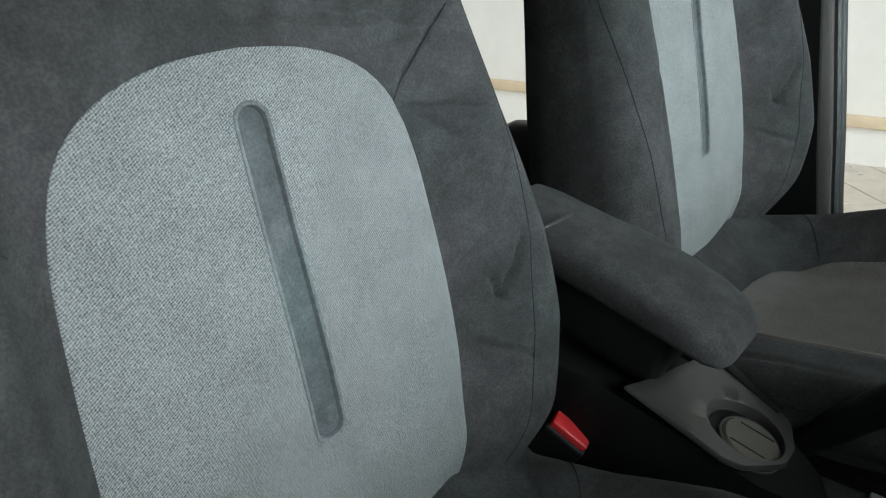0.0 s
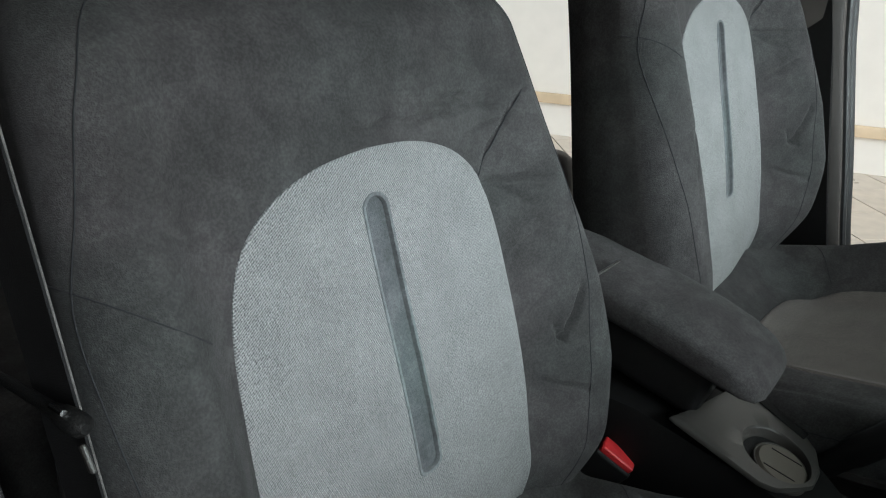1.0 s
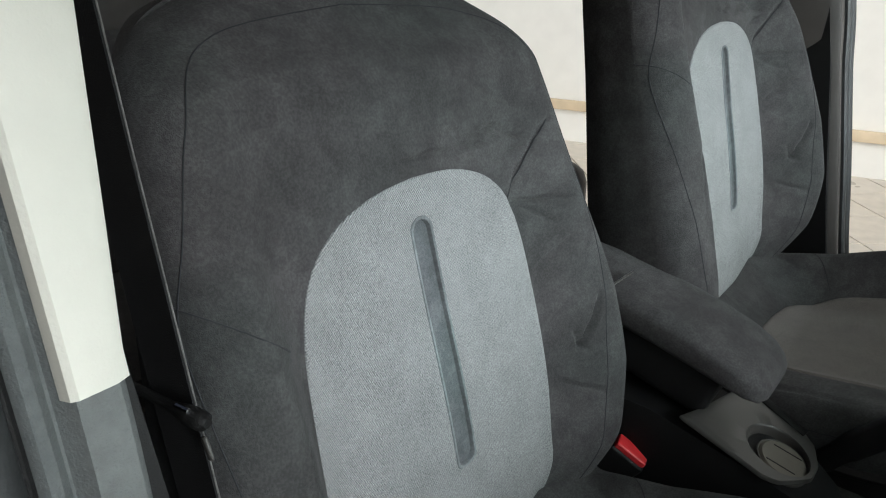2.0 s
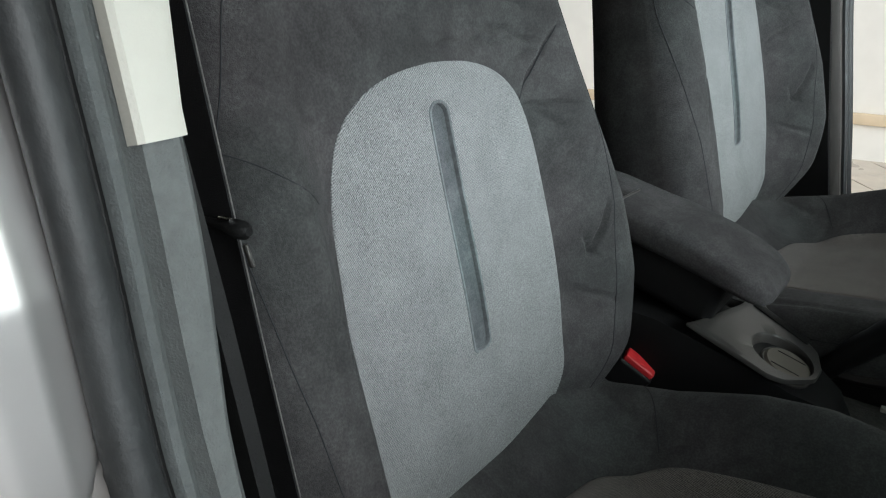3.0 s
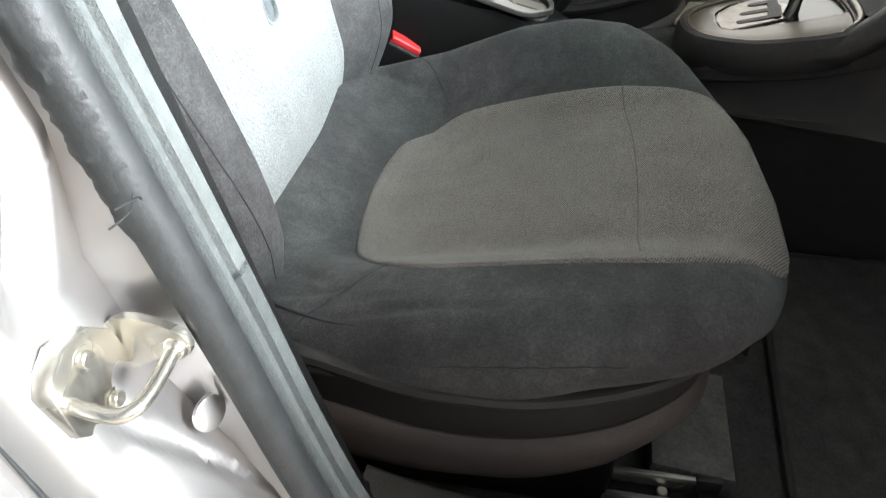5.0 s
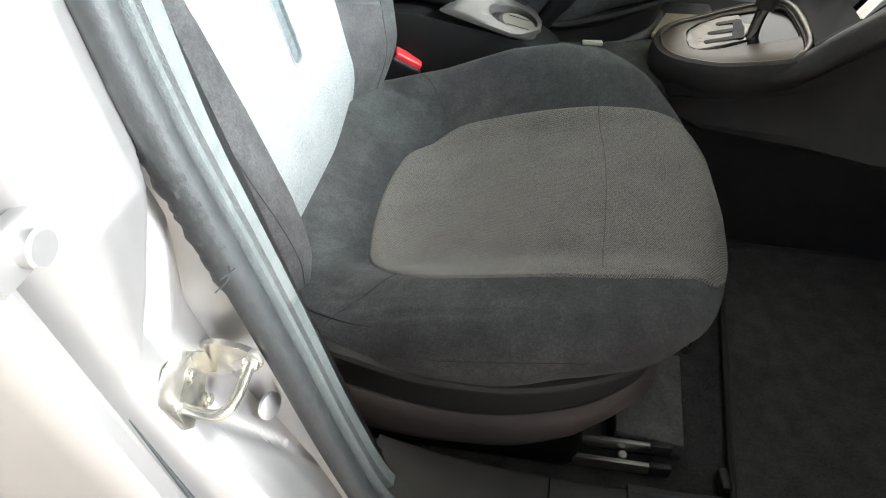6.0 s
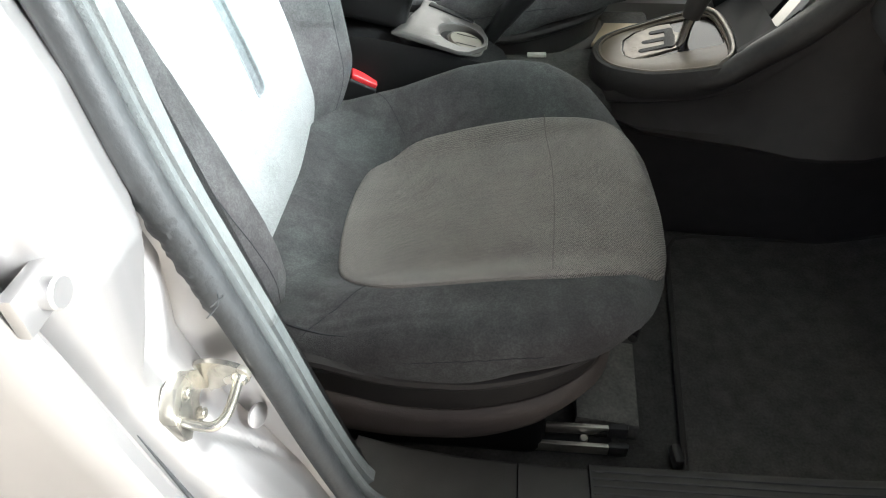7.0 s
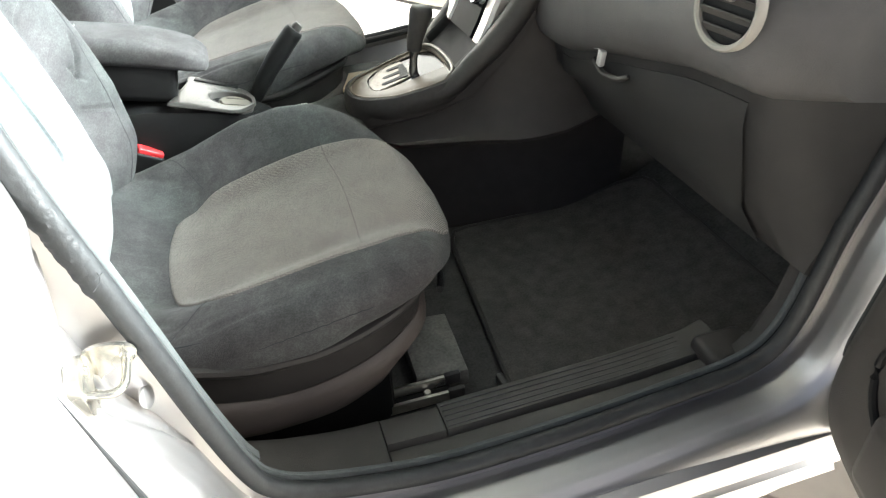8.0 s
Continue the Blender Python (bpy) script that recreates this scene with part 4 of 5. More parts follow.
# ---- dashboard ----
dash = empty("dashboard", (0.95, 0.345, 0.55), "grey soft plastic dashboard with glovebox and round vents", "dashboard")


def dash_row(y):
    """The dashboard's section at y: an overhanging upper pad over the sunk glovebox front."""
    c = lerp([(-0.40, 0.850), (-0.30, 0.846), (-0.2, 0.836), (0.0, 0.79), (0.16, 0.745), (0.3, 0.735), (1.1, 0.735)], y)
    back = 0.10 * smooth(-0.33, -0.42, y)
    f = 0.775 + back + 0.03 * smooth(0.15, 0.4, y)
    return [Vector(p) for p in ((1.22, y, 0.56), (0.96, y, 0.555), (0.90, y, 0.585), (f + 0.075, y, 0.66), (f + 0.045, y, c - 0.06), (f + 0.036, y, c - 0.012), (f + 0.022, y, c - 0.004), (f + 0.006, y, c + 0.006), (f - 0.006, y, c + 0.03), (f - 0.004, y, 0.90 + 0.2 * (c - 0.84)), (f + 0.006, y, 0.945), (f + 0.03, y, 0.978), (f + 0.09, y, 0.998), (1.22, y, 1.02))]


SPAN = [-0.395 + 1.47 * i / 60 for i in range(61)]
part("upper_pad", surf([dash_row(y)[5:] + [Vector((1.22, y, 0.78))] for y in SPAN], True, True), SLATE, dash)
part("lower_panel", surf([dash_row(y)[:6] + [Vector((1.22, y, 0.779))] for y in SPAN], True, True), DASHLOW, dash, "lower dashboard panel in a grey darkened for shade")
ax = Vector((-1, -0.12, 0.10)).normalized()
vent = part("vent", ring((0.772, -0.302, 0.938), ax, 0.050, 0.042, 0.012, 48), PALE, dash, "round air vent in a pale ring")
part("vent_core", hexagon((0.771, -0.302, 0.937), 0.043, 0.004, ax, 32), BLACK, vent)
q = ax.to_track_quat("Z", "Y").to_matrix().to_4x4()
for k in range(4):
    h = -0.026 + 0.0175 * k
    w = 2 * math.sqrt(0.0405 ** 2 - h * h)
    part("slat", box((0, 0, 0), (w, 0.010, 0.003), 0.001, 1, m=Matrix.Translation(Vector((0.772, -0.302, 0.937)) + ax * 0.007) @ q @ pose(0, h, 0, 28, 0, 0)), CHARCOAL, vent)
part("vent_tab", box((0, 0, 0), (0.022, 0.007, 0.007), 0.002, 2, m=Matrix.Translation(Vector((0.772, -0.302, 0.937)) + ax * 0.012) @ q @ pose(0, 0.012, 0, 0, 0, 0)), SATIN, vent, "pale thumb tab")
# glovebox lid, its hollow and latch
rows = []
for i in range(17):
    y = -0.315 + 0.51 * i / 16
    r = dash_row(y)
    rows.append([r[2] + Vector((-0.012, 0, 0.004)), r[3] + Vector((-0.008, 0, 0)), r[4] + Vector((-0.007, 0, 0)), r[4] + Vector((-0.007, 0, 0.032)), r[4] + Vector((0.01, 0, 0.036))])
lid = part("glovebox_lid", surf(rows), DASHLOW, dash, "glovebox lid in a grey darkened for shade")
part("latch_lip", tube(curve_points([(0.806, 0.060, 0.752), (0.800, 0.02, 0.742), (0.799, -0.03, 0.748), (0.801, -0.060, 0.762)], 5), [0.003] + [0.005] * 14 + [0.003], 8), CHARCOAL, lid)
latch = part("latch", box((0.797, 0.056, 0.777), (0.010, 0.070, 0.007), 0.002, 2, m=pose(0, 0, 0, -11, 0, 0)), LATCH, lid, "pale metal glovebox latch")
part("latch_end", box((0.794, 0.016, 0.769), (0.010, 0.014, 0.028), 0.002, 2, m=pose(0, 0, 0, 12, 0, 0)), LATCH, latch)
# centre stack
part("stack", box((0.80, 0.385, 0.82), (0.10, 0.20, 0.20), 0.02, 3, m=pose(0, 0, 0, 0, -25, 0)), BLACK, dash)
STACK = [(0.676, 0.722), (0.692, 0.752), (0.708, 0.788), (0.728, 0.824), (0.758, 0.858), (0.79, 0.888), (0.82, 0.915)]
for ya, yb, mat, name in ((0.272, 0.312, SATIN, "stack_trim"), (0.316, 0.452, POCKET, "stack_face"), (0.456, 0.505, SATIN, "stack_trim")):
    rows = [[Vector((x + dx, y, z + dz)) for y, dx, dz in ((ya, 0.02, -0.02), (ya, 0, 0), (ya + 0.006, -0.006, 0.005), (yb - 0.006, -0.006, 0.005), (yb, 0, 0), (yb, 0.02, -0.02))] for x, z in STACK]
    part(name, surf(rows, True, True), mat, dash, "satin silver trim" if mat is SATIN else "black stack face")
for y in (0.338, 0.43):
    part("knob", hexagon((0.705, y, 0.797), 0.019, 0.020, (-0.9, 0, 0.45), 24), CHROME, dash, "chrome ringed knob")

# ---- rear bench ----
bench = empty("rear_bench", (-0.95, 0.345, 0.30), "dark cloth rear bench seat", "bench")
for name, outline in (("cushion", ((-1.05, 0.31), (-0.56, 0.31), (-0.53, 0.44), (-0.52, 0.60), (-0.55, 0.66), (-0.62, 0.67), (-0.80, 0.65), (-0.97, 0.625), (-1.05, 0.58))), ("backrest", ((-1.06, 0.31), (-0.99, 0.62), (-1.03, 0.70), (-1.10, 0.90), (-1.14, 1.0), (-1.2, 1.05), (-1.28, 1.0), (-1.35, 0.31)))):
    rows = []
    for i in range(29):
        y = -0.31 + 1.31 * i / 28
        k = 0.03 * (1 - smooth(0.0, 0.12, min(y + 0.31, 1.0 - y)))
        rows.append([Vector((x, y, z - k * (z > 0.58))) for x, z in outline])
    part(name, surf(rows, True, True), SUEDE, bench)
thing("side_bolster", surf([[Vector((-0.50 + 0.07 * math.cos(a) * k, 0.985 + 0.05 * math.sin(a) * k, z)) for a in [math.tau * j / 20 for j in range(20)]] for z, k in ((0.31, 1.0), (0.62, 1.0), (0.71, 0.95), (0.735, 0.8), (0.748, 0.5), (0.75, 0.1))], True, True), BROWNISH, "dark brown bolster at the end of the rear bench", "bolster")

# ---- centre console ----
console = empty("center_console", (0.4, 0.38, 0.30), "dark grey centre console between the front seats", "console")
rows = []
for x, zt, ya, yb, lip in ((0.420, 0.590, 0.345, 0.395, 0.0), (0.430, 0.612, 0.318, 0.410, 0.0), (0.450, 0.624, 0.294, 0.440, 0.002), (0.50, 0.634, 0.277, 0.478, 0.006), (0.58, 0.646, 0.270, 0.495, 0.012), (0.66, 0.670, 0.266, 0.503, 0.020), (0.70, 0.710, 0.262, 0.51, 0.026), (0.74, 0.755, 0.250, 0.52, 0.031), (0.78, 0.82, 0.243, 0.54, 0.034), (0.84, 0.88, 0.238, 0.57, 0.034), (0.93, 0.90, 0.240, 0.58, 0.026), (1.02, 0.92, 0.245, 0.58, 0.010)):
    zb = lerp([(0.41, 0.552), (0.5, 0.530), (0.72, 0.520), (0.83, 0.530), (0.92, 0.551), (1.02, 0.575)], x)
    mid = zt - 0.045
    rows.append([Vector(p) for p in ((x, ya + 0.03, 0.30), (x, ya + 0.026, zb - 0.004), (x, ya + 0.006 - lip, zb + 0.004), (x, ya - lip, zb + 0.014), (x, ya + 0.010 - lip * 0.62, zb + (mid - zb) * 0.22), (x, ya + 0.014 - lip * 0.12, zb + (mid - zb) * 0.5), (x, ya + 0.010, mid - 0.002), (x, ya + 0.002, mid + 0.004), (x, ya, zt - 0.026), (x, ya + 0.006, zt - 0.008), (x, ya + 0.018, zt), (x, yb - 0.018, zt), (x, yb - 0.006, zt - 0.008), (x, yb, zt - 0.026), (x, yb, zb), (x, yb - 0.03, 0.30))])
part("front_console", surf(rows, True, True), CHARCOAL, console, "dark grained lower console")


def console_top(x):
    return 0.634 + 0.23 * (x - 0.50) if x > 0.5 else 0.628 + 0.12 * (x - 0.45)


def drop_loop(scale, n=48):
    """The drop-shaped outline of the selector's surround."""
    half = [(p.x, p.y) for p in curve_points([(0.424, 0, 0), (0.429, 0.030, 0), (0.45, 0.060, 0), (0.50, 0.086, 0), (0.56, 0.100, 0), (0.592, 0.102, 0), (0.614, 0.094, 0), (0.626, 0.06, 0), (0.629, 0, 0)], 5)]
    loop = resample(half + [(x, -y) for x, y in reversed(half[1:-1])], n)
    shift = 0.012 * smooth(0.96, 0.80, scale)
    return [(0.53 + (x - 0.53) * scale, 0.368 + shift + y * scale) for x, y in loop]


def drop_part(levels):
    return surf([[Vector((x, y, console_top(x) + h)) for x, y in drop_loop(s)] for s, h in levels], True)


selector = empty("gear_selector", (0.55, 0.378, 0.65), "automatic gear selector with leather knob and bronze gate plate", "gear selector")
part("surround", drop_part([(1.02, -0.034), (1.07, -0.033), (1.105, -0.024), (1.115, -0.010), (1.10, 0.004), (1.07, 0.012), (1.02, 0.014), (0.98, 0.010), (0.965, 0.004)]), LEATHER, selector, "padded leatherette surround")
PLATE_LOOP = resample([(0.464, 0.372), (0.468, 0.408), (0.490, 0.436), (0.530, 0.453), (0.600, 0.456), (0.622, 0.446), (0.626, 0.40), (0.625, 0.345), (0.616, 0.336), (0.484, 0.336), (0.468, 0.346)], 48)
rows = [[Vector((x, y, console_top(x) + h)) for x, y in drop_loop(s)] for s, h in ((0.965, 0.002), (0.955, 0.009), (0.94, 0.010))]
for t, h in ((0.5, 0.0095), (0.97, 0.0085), (1.0, 0.003)):
    rows.append([Vector((a + (c - a) * t, b + (d - b) * t, console_top(a + (c - a) * t) + h)) for (a, b), (c, d) in zip(drop_loop(0.94), PLATE_LOOP)])
part("bezel", surf(rows, True), BEZEL, selector, "broad brown grey satin bezel")
rows = [[Vector((0.55 + (x - 0.55) * f, 0.395 + (y - 0.395) * f, console_top(0.55 + (x - 0.55) * f) + 0.0055)) for x, y in PLATE_LOOP] for f in (1.0, 0.6, 0.3, 0.02)]
part("gate_plate", surf(rows, True), GLOSS, selector, "glossy bronze gate plate")
GATE = [(0.470, 0.352), (0.480, 0.341), (0.500, 0.342), (0.552, 0.356), (0.556, 0.380), (0.566, 0.384), (0.568, 0.404), (0.556, 0.412), (0.552, 0.446), (0.528, 0.447), (0.494, 0.432), (0.474, 0.408), (0.468, 0.376)]
bm = surf([[Vector((x, y, console_top(x) + h)) for x, y in GATE] for h in (0.0055, 0.0080)], True)
bm.verts.ensure_lookup_table()
bm.faces.new(bm.verts[len(GATE):])
part("gate", bm, GATEMETAL, selector, "pale metal stepped gate", smooth=False)
# the stepped slot and the embossed position marks beside it
def slot(x0, y0, x1, y1, w, lift):
    """A round-ended opening in the gate, from one point to the other."""
    turn = math.atan2(y1 - y0, x1 - x0)
    ends = [(x1, y1, turn - math.pi / 2 + math.pi * k / 10) for k in range(11)] + [(x0, y0, turn + math.pi / 2 + math.pi * k / 10) for k in range(11)]
    loop = [(x + w * math.cos(a), y + w * math.sin(a)) for x, y, a in ends]
    bm = surf([[Vector((x, y, console_top(x) + h)) for x, y in loop] for h in (0.0070, lift)], True)
    bm.verts.ensure_lookup_table()
    bm.faces.new(bm.verts[len(loop):])
    return bm


for k, (x0, y0, x1, y1, w) in enumerate(((0.497, 0.362, 0.540, 0.366, 0.0058), (0.505, 0.390, 0.545, 0.393, 0.0058), (0.520, 0.420, 0.545, 0.421, 0.0054), (0.541, 0.368, 0.545, 0.396, 0.0085), (0.545, 0.390, 0.546, 0.420, 0.0068))):
    part("gate_slot", slot(x0, y0, x1, y1, w, 0.0100 + 0.0001 * k), BLACK, selector)
for x, y in ((0.484, 0.372), (0.494, 0.407), (0.512, 0.438)):
    part("gate_mark", ring((x, y, console_top(x) + 0.0075), (-0.22, 0, 0.97), 0.0075, 0.0058, 0.0012, 20), GATEMETAL, selector, "embossed ring beside the slot")
part("gate_edge", tube([Vector((x, y, console_top(x) + 0.0075)) for x, y in PLATE_LOOP + PLATE_LOOP[:1]], 0.0013, 6), GATEMETAL, selector, "thin bright edge of the gate plate")
part("lever", tube(curve_points([(0.560, 0.367, 0.648), (0.563, 0.366, 0.686), (0.567, 0.365, 0.711)], 4), [0.011, 0.010, 0.009, 0.0085, 0.0085, 0.009, 0.0095, 0.010, 0.011], 14), CHROME, selector, "chrome lever collar")
part("knob", tube(curve_points([(0.565, 0.365, 0.702), (0.569, 0.364, 0.726), (0.576, 0.363, 0.750), (0.583, 0.362, 0.774), (0.588, 0.361, 0.786), (0.589, 0.361, 0.791)], 4), [0.012, 0.0125, 0.013, 0.0135, 0.014, 0.0145, 0.015, 0.0158, 0.0165, 0.0172, 0.018, 0.0188, 0.0195, 0.02, 0.0195, 0.0185, 0.0165, 0.015, 0.013, 0.009, 0.004], 20, flat=1.2), LEATHER, selector, "black leather selector knob")
part("arch", tube([Vector((x, y, console_top(x) + 0.016 - 0.014 * smooth(0.611, 0.588, x))) for x, y in [(p.x, p.y) for p in curve_points([(0.590, 0.267, 0), (0.613, 0.276, 0), (0.627, 0.308, 0), (0.631, 0.368, 0), (0.627, 0.428, 0), (0.613, 0.460, 0), (0.590, 0.470, 0)], 5)]], 0.0045, 10), GATEMETAL, selector, "satin hoop along the front of the gate")
part("rim", tube([Vector((x, y, console_top(x) + 0.012)) for x, y in drop_loop(0.968) + drop_loop(0.968)[:1]], 0.002, 6), BEZEL, selector, "thin bronze rim")
rows = []
for x, z, h in ((0.634, 0.672, 0.004), (0.650, 0.684, 0.006), (0.685, 0.712, 0.006), (0.705, 0.740, 0.004)):
    rows.append([Vector((x, 0.268, z + h)), Vector((x, 0.282, z + h - 0.002)), Vector((x + 0.004, 0.292, z - 0.006)), Vector((x + 0.006, 0.375, z - 0.010)), Vector((x + 0.004, 0.458, z - 0.006)), Vector((x, 0.468, z + h - 0.002)), Vector((x, 0.482, z + h))])
part("tray", surf([[p + Vector((-0.012, 0, 0.014)) for p in r] for r in rows]), POCKET, selector, "black tray in front of the selector, recess shade in its colour")
for side in (-1, 1):
    line = curve_points([(0.500, 0.368 + side * 0.072, 0.622), (0.535, 0.368 + side * 0.087, 0.630), (0.575, 0.369 + side * 0.096, 0.640), (0.612, 0.371 + side * 0.105, 0.654), (0.655, 0.375 + side * 0.115, 0.694), (0.70, 0.375 + side * 0.122, 0.736), (0.745, 0.375 + side * 0.126, 0.790), (0.785, 0.375 + side * 0.128, 0.850), (0.82, 0.375 + side * 0.128, 0.90)], 6)
    part("padded_edge", tube(line, [0.008 + 0.011 * smooth(0, 14, i) + 0.006 * smooth(14, 34, i) for i in range(len(line))], 16), LEATHER, selector, "padded leatherette edge rising to the dashboard")

# rear console: sloping top with cup holder and slot
CUP = (0.192, 0.349)


def plate_z(x):
    return 0.700 - 0.30 * (x - 0.09)


PLATE = [(0.106, 0.375), (0.098, 0.338), (0.082, 0.290), (0.19, 0.288), (0.207, 0.296), (0.220, 0.314), (0.236, 0.338), (0.237, 0.368), (0.224, 0.402), (0.18, 0.436), (0.128, 0.448), (0.118, 0.444), (0.115, 0.41)]
outer = resample(PLATE, 72)
inner = [(CUP[0] + 0.0385 * math.cos(math.atan2(y - CUP[1], x - CUP[0])), CUP[1] + 0.0385 * math.sin(math.atan2(y - CUP[1], x - CUP[0]))) for x, y in outer]
rows = [[Vector((x, y, plate_z(x) - 0.006)) for x, y in outer]]
for t, h in ((0.0, -0.004), (0.03, -0.001), (0.07, 0.0), (0.35, 0.0), (0.7, 0.0), (0.97, 0.0), (1.0, -0.002)):
    rows.append([Vector((a + (c - a) * t, b + (d - b) * t, plate_z(a + (c - a) * t) + h)) for (a, b), (c, d) in zip(outer, inner)])
plate = part("top_plate", surf(rows, True), GREYPLASTIC, console, "satin grey console top with a cup holder")
rows = [[Vector((CUP[0] + r * math.cos(k * math.tau / 40), CUP[1] + r * math.sin(k * math.tau / 40), plate_z(CUP[0] + r * math.cos(k * math.tau / 40)) * m + (1 - m) * 0.6 + h)) for k in range(40)] for r, h, m in ((0.0385, -0.002, 1), (0.037, -0.006, 1), (0.036, 0.0, 0.0), (0.034, -0.006, 0.0), (0.02, -0.007, 0.0), (0.001, -0.007, 0.0))]
cup = part("cup_holder", surf(rows, True), CHARCOAL, plate, "dark cup holder well")
cup_at = Vector((CUP[0] + 0.002, CUP[1] - 0.003, plate_z(CUP[0]) - 0.031))
cup_base = part("cup_base", hexagon(cup_at, 0.0325, 0.024, (0.287, 0, 0.958), 40), CUPBASE, plate, "pale beige base of the cup holder")
for k in range(4):
    c = cup_at + Vector((0.287, 0, 0.958)) * (0.002 + 0.0055 * k)
    part("cup_rib", ring(c, (0.287, 0, 0.958), 0.0334, 0.0310, 0.003, 32), CHARCOAL, cup_base)
for a in (-0.016, 0.016):
    part("cup_groove", box((0, 0, 0), (0.036, 0.0012, 0.0012), 0, m=Matrix.Translation(cup_at + Vector((0.287, 0, 0.958)) * 0.0242 + Vector((0, a, 0))) @ pose(0, 0, 0, 0, 16.7, 8)), BLACK, cup_base)
part("slot", box((0.170, 0.419, plate_z(0.170) + 0.0005), (0.085, 0.014, 0.004), 0.0015, 2, m=pose(0, 0, 0, 0, 16.7, -12)), BLACK, plate, "narrow black slot")
rows = []
for x, zt in ((-0.20, 0.66), (-0.12, 0.690), (0.04, 0.694), (0.16, 0.672), (0.22, 0.650), (0.262, 0.632), (0.285, 0.60)):
    a, b = (0.291, 0.420) if x < 0.2 else (0.291 + (x - 0.2) * 0.55, 0.42 - (x - 0.2) * 0.5)
    rows.append([Vector(p) for p in ((x, a + 0.01, 0.30), (x, a + 0.004, 0.55), (x, a, zt - 0.02), (x, a + 0.003, zt - 0.006), (x, b - 0.003, zt - 0.006), (x, b, zt - 0.02), (x, b, 0.30))])
part("rear_console", surf(rows, True, True), BLACK, console, "black plastic rear console")
part("middle_tunnel", box((0.32, 0.39, 0.445), (0.30, 0.17, 0.302), 0.02, 3), CARPET, console)
thing("plastic_tab", box((0.324, 0.424, 0.5992), (0.034, 0.010, 0.006), 0.001, 1, m=pose(0, 0, 0, 0, 0, 4)), CREAM, "small pale plastic tab beside the cup holder", "tab")
# a pale flat piece of unidentified stuff
thing("beige_wedge", prism([(0.424, 0.462), (0.454, 0.550), (0.522, 0.552), (0.512, 0.480), (0.47, 0.462)], "z", 0.598, 0.606, 0.001), WEDGEBEIGE, "pale beige wedge-shaped plate beside the console", "cardboard")
thing("console_carpet", box((0.455, 0.55, 0.450), (0.18, 0.16, 0.296), 0.01, 2), CARPET, "black carpet beside the driver's side of the console", "carpet", kind="structure")

arm = empty("armrest", (0.0, 0.375, 0.69), "dark grey cloth armrest folded down over the console", "armrest")
rows = []
for x, top, bot, w in ((-0.125, 0.832, 0.800, 0.04), (-0.115, 0.842, 0.788, 0.056), (-0.08, 0.838, 0.780, 0.063), (-0.03, 0.828, 0.774, 0.066), (0.03, 0.815, 0.764, 0.067), (0.08, 0.802, 0.752, 0.067), (0.12, 0.788, 0.742, 0.066), (0.145, 0.776, 0.735, 0.062), (0.160, 0.764, 0.733, 0.054), (0.167, 0.756, 0.738, 0.042), (0.169, 0.750, 0.744, 0.03)):
    z, h = (top + bot) / 2, (top - bot) / 2
    rows.append([Vector((x, 0.375 + math.copysign(abs(math.cos(a)) ** 0.45, math.cos(a)) * w, z + math.copysign(abs(math.sin(a)) ** 0.55, math.sin(a)) * h)) for a in [math.tau * k / 36 for k in range(36)]])
part("pad", surf(rows, True, True), SUEDE, arm)
part("lower_shell", box((-0.01, 0.375, 0.745), (0.24, 0.110, 0.075), 0.015, 3, m=pose(0, 0, 0, 0, 13, 0)), BLACK, arm, "black plastic lower shell")
part("hinge_trim", tube(curve_points([(-0.062, 0.3065, 0.800), (-0.050, 0.3060, 0.822), (-0.040, 0.3085, 0.834), (-0.036, 0.322, 0.8375), (-0.034, 0.36, 0.838)], 4), 0.0016, 8), GREYPLASTIC, arm, "thin grey hinge edge")

# ---- handbrake ----
brake = empty("handbrake", (0.2, 0.41, 0.31), "black handbrake lever beside the driver's seat", "handbrake")
part("grip", tube(curve_points([(0.215, 0.415, 0.605), (0.24, 0.415, 0.640), (0.275, 0.415, 0.688), (0.31, 0.415, 0.730), (0.340, 0.415, 0.762)], 5), [0.013] * 4 + [0.0155] * 4 + [0.018] * 4 + [0.0195] * 4 + [0.019] * 4 + [0.016], 14), BLACK, brake)
part("button", tube([(0.339, 0.415, 0.761), (0.345, 0.415, 0.767), (0.350, 0.415, 0.771)], [0.010, 0.010, 0.008], 12), GREYPLASTIC, brake, "grey release button")
part("gaiter", tube(curve_points([(0.19, 0.415, 0.56), (0.21, 0.415, 0.595), (0.228, 0.415, 0.622)], 4), [0.03, 0.029, 0.027, 0.025, 0.023, 0.02, 0.018, 0.016, 0.014], 16), BLACK, brake)
part("foot", box((0.20, 0.41, 0.44), (0.10, 0.05, 0.27), 0.015), BLACK, brake)

# ---- buckle and belt ----
buckle = empty("seat_buckle", (0.02, 0.285, 0.36), "black seat belt buckle with red release button", "seat buckle")
BT = Matrix.Translation((0.031, 0.286, 0.617)) @ Matrix(((0.79, 0.24, 0.56, 0), (0.28, -0.96, 0.02, 0), (-0.545, -0.14, 0.83, 0), (0, 0, 0, 1)))
part("button", box((0, 0, 0), (0.048, 0.021, 0.012), 0.003, 3, m=BT), RED, buckle, "red release button")
part("casing", box((0, 0, 0), (0.055, 0.029, 0.06), 0.005, 3, m=BT @ Matrix.Translation((0, 0, -0.0325))), BLACK, buckle)
part("stalk", tube([(0.012, 0.287, 0.575), (0.0, 0.285, 0.48), (-0.01, 0.284, 0.36)], 0.010, 10, flat=0.5), BLACK, buckle)

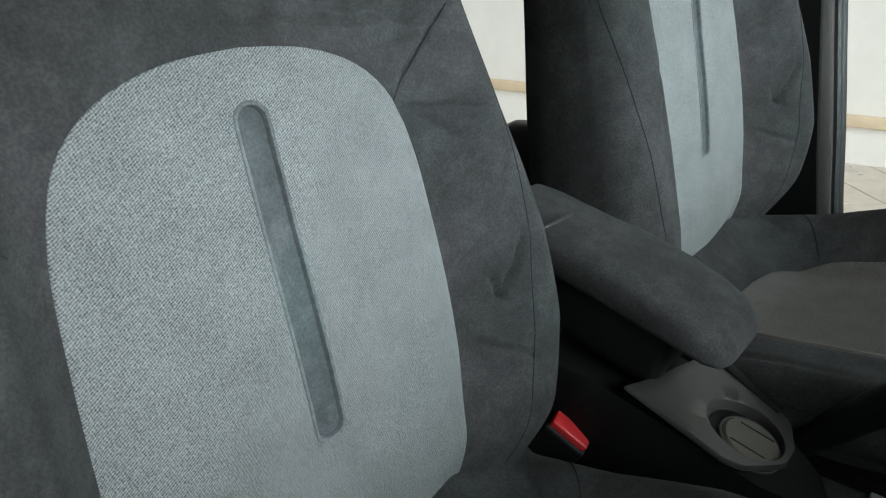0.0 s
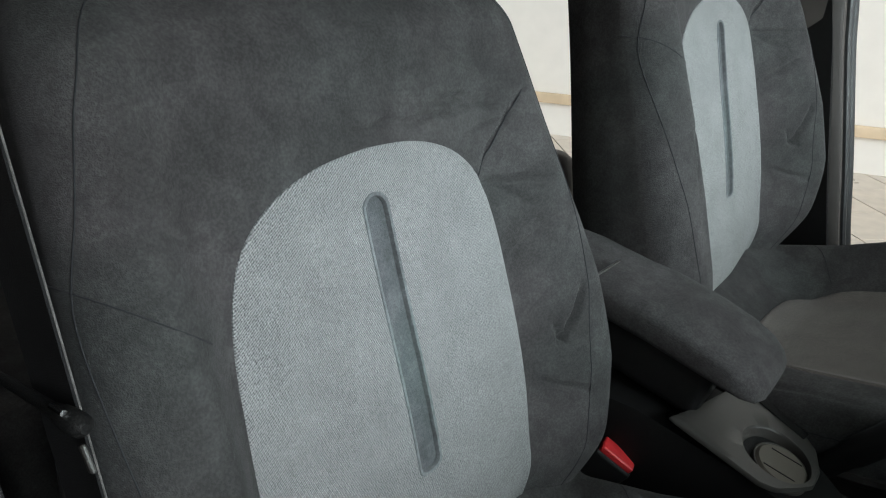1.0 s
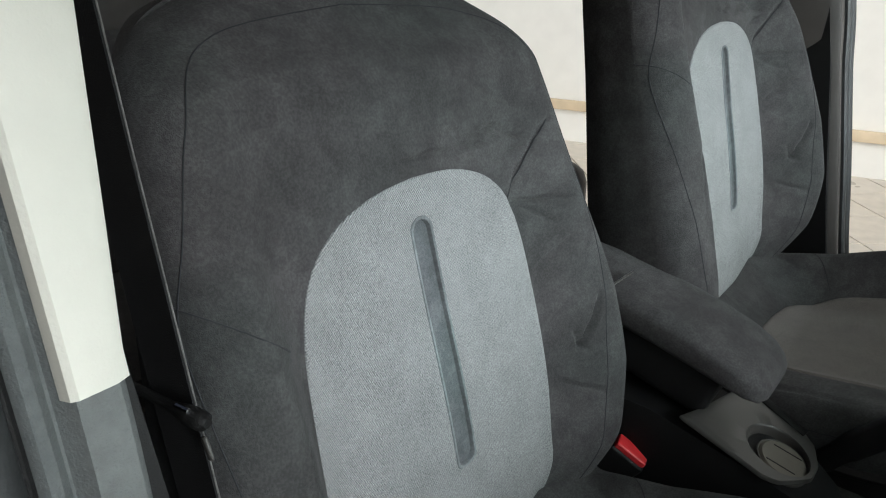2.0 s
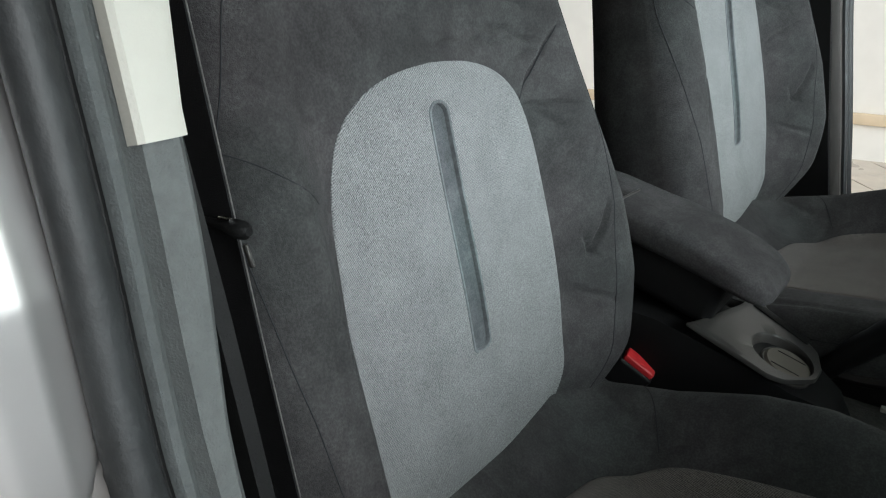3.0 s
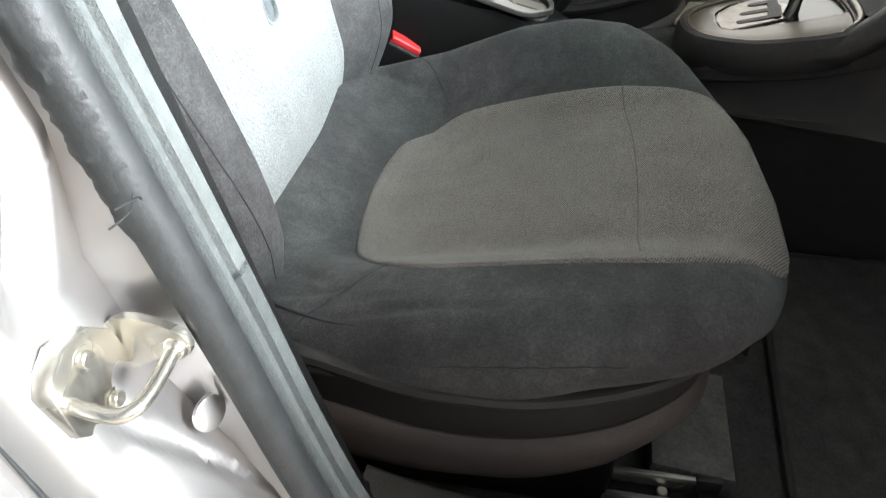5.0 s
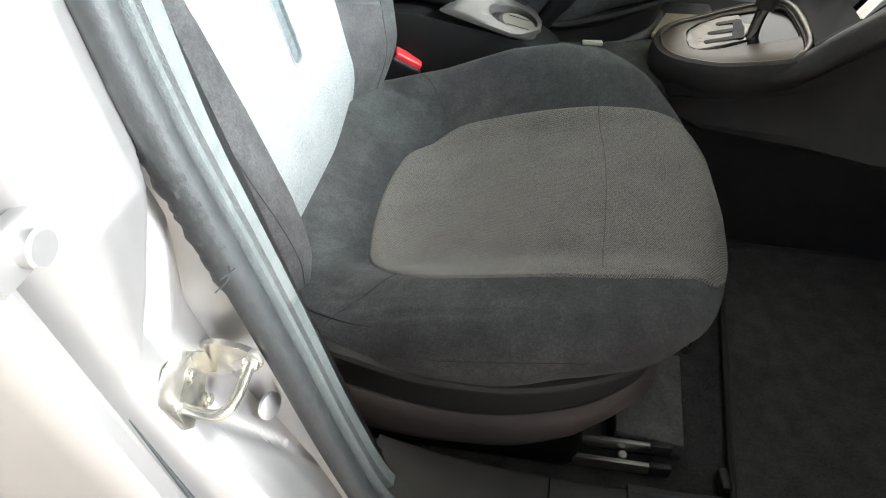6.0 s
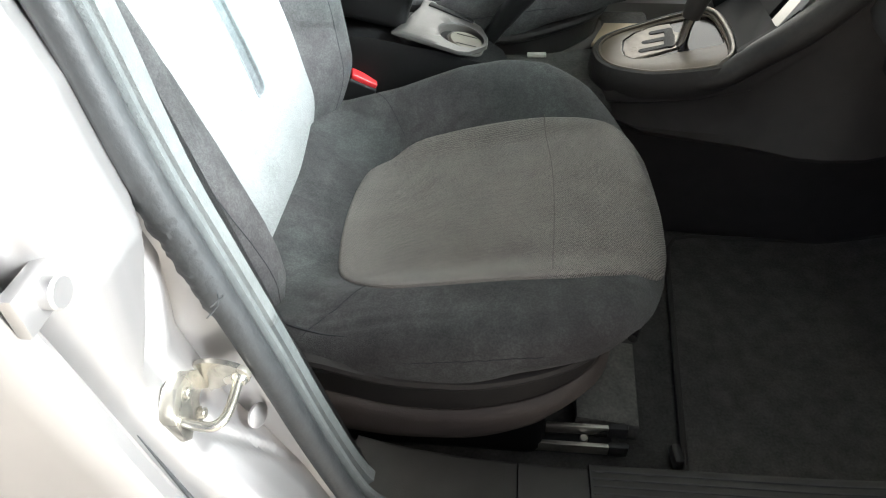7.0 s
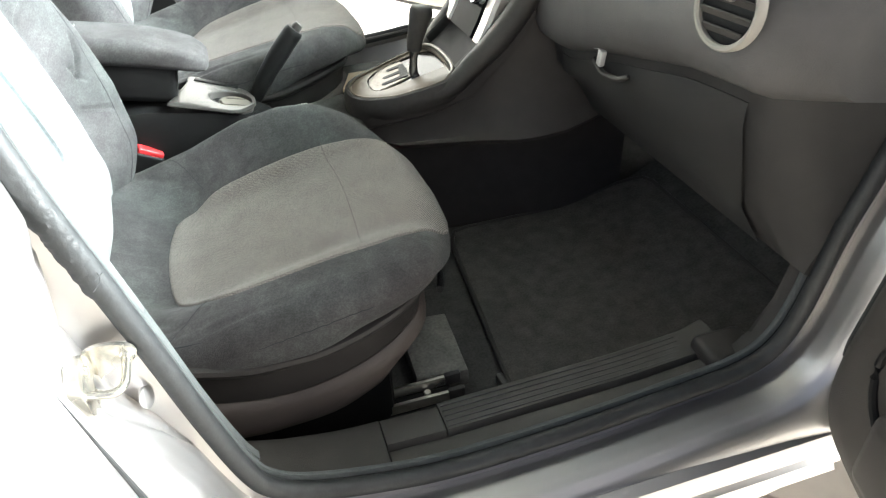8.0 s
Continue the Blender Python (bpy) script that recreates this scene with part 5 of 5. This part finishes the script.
belt = empty("seat_belt", (0.07, -0.29, 0.40), "black seat belt hanging beside the door pillar", "seat belt")
line = [Vector((0.098, -0.296, 0.42)), Vector((0.078, -0.292, 0.50)), Vector((0.025, -0.282, 0.70)), Vector((-0.030, -0.274, 0.90)), Vector((-0.085, -0.264, 1.10)), Vector((-0.135, -0.258, 1.30)), Vector((-0.15, -0.28, 1.36))]
rows = []
for p in curve_points(line, 6):
    rows.append([p + Vector(o) for o in ((0, 0, 0), (-0.012, -0.0006, 0), (-0.024, -0.0008, 0), (-0.047, -0.004, 0), (-0.047, -0.0056, 0), (-0.024, -0.0024, 0), (0, -0.0016, 0))])
part("webbing", surf(rows, True, True), WEBBING, belt)
dense = curve_points(line, 50)
part("edge_stitch", tube([p + Vector((0.0004, 0.0003, 0)) for p in dense], 0.0006, 5), STITCH, belt, "pale stitched belt edge")
part("tongue", tube(curve_points([(-0.135, -0.284, 0.962), (-0.09, -0.283, 0.970), (-0.05, -0.281, 0.975), (-0.024, -0.278, 0.976)], 5), [0.003] * 3 + [0.0035] * 7 + [0.0045, 0.006, 0.0065, 0.0065, 0.006, 0.003], 14), BLACK, belt, "black plastic belt tongue")
part("tongue_plate", box((-0.022, -0.2815, 0.961), (0.005, 0.003, 0.016), 0.001, 1, m=pose(0, 0, 0, 0, -24, 0)), GREYPLASTIC, belt, "grey plate of the belt tongue")
part("tongue_tip", tube([(-0.048, -0.2835, 0.9810), (-0.036, -0.2825, 0.9820)], 0.0018, 8), CHROME, belt)
part("anchor", box((0.09, -0.303, 0.41), (0.05, 0.016, 0.05), 0.005), BLACK, belt)

# lever and strap under the cushion's front edge
thing("seat_lever", tube(curve_points([(0.445, -0.165, 0.515), (0.456, -0.135, 0.510), (0.462, -0.10, 0.503), (0.462, 0.0, 0.50)], 5), 0.006, 8), BLACK, "black lever under the seat's front edge", "lever")

# ---- floor tiles, near the car ----
T = 0.33
tile_mesh = None
count = 0
for i in range(-9, 10):
    for j in range(-8, 8):
        x, y = i * T, j * T
        wx, wy = 0.9 + (x - y) * 0.7071, -0.5 + (x + y) * 0.7071
        if tile_mesh is None:
            ob = solid("tile", box((0, 0, 0), (T - 0.007, T - 0.007, 0.012), 0.0015, 1), TILE)
            tile_mesh = ob.data
        else:
            ob = new("tile", tile_mesh)
        ob.parent = bpy.data.objects["ground"]
        ob.matrix_world = pose(wx, wy, 0.0, 0, 0, 45)
        count += 1
rows = []
bm = bmesh.new()
for i in range(-60, 60):
    for j in range(-60, 60):
        if -9 <= i < 10 and -8 <= j < 8:
            continue
        x, y = i * T, j * T
        wx, wy = 0.9 + (x - y) * 0.7071, -0.5 + (x + y) * 0.7071
        if abs(wx) < 9 and -7 < wy < 9:
            h = (T - 0.007) * 0.7071
            top = [bm.verts.new((wx + a, wy + b, 0.006)) for a, b in ((h, 0), (0, h), (-h, 0), (0, -h))]
            low = [bm.verts.new((v.co.x, v.co.y, -0.006)) for v in top]
            bm.faces.new(top)
            for k in range(4):
                bm.faces.new((top[k], low[k], low[(k + 1) % 4], top[(k + 1) % 4]))
thing("floor_tiles", bm, TILE, "beige square floor tiles laid at an angle", "tiles", kind="stuff")
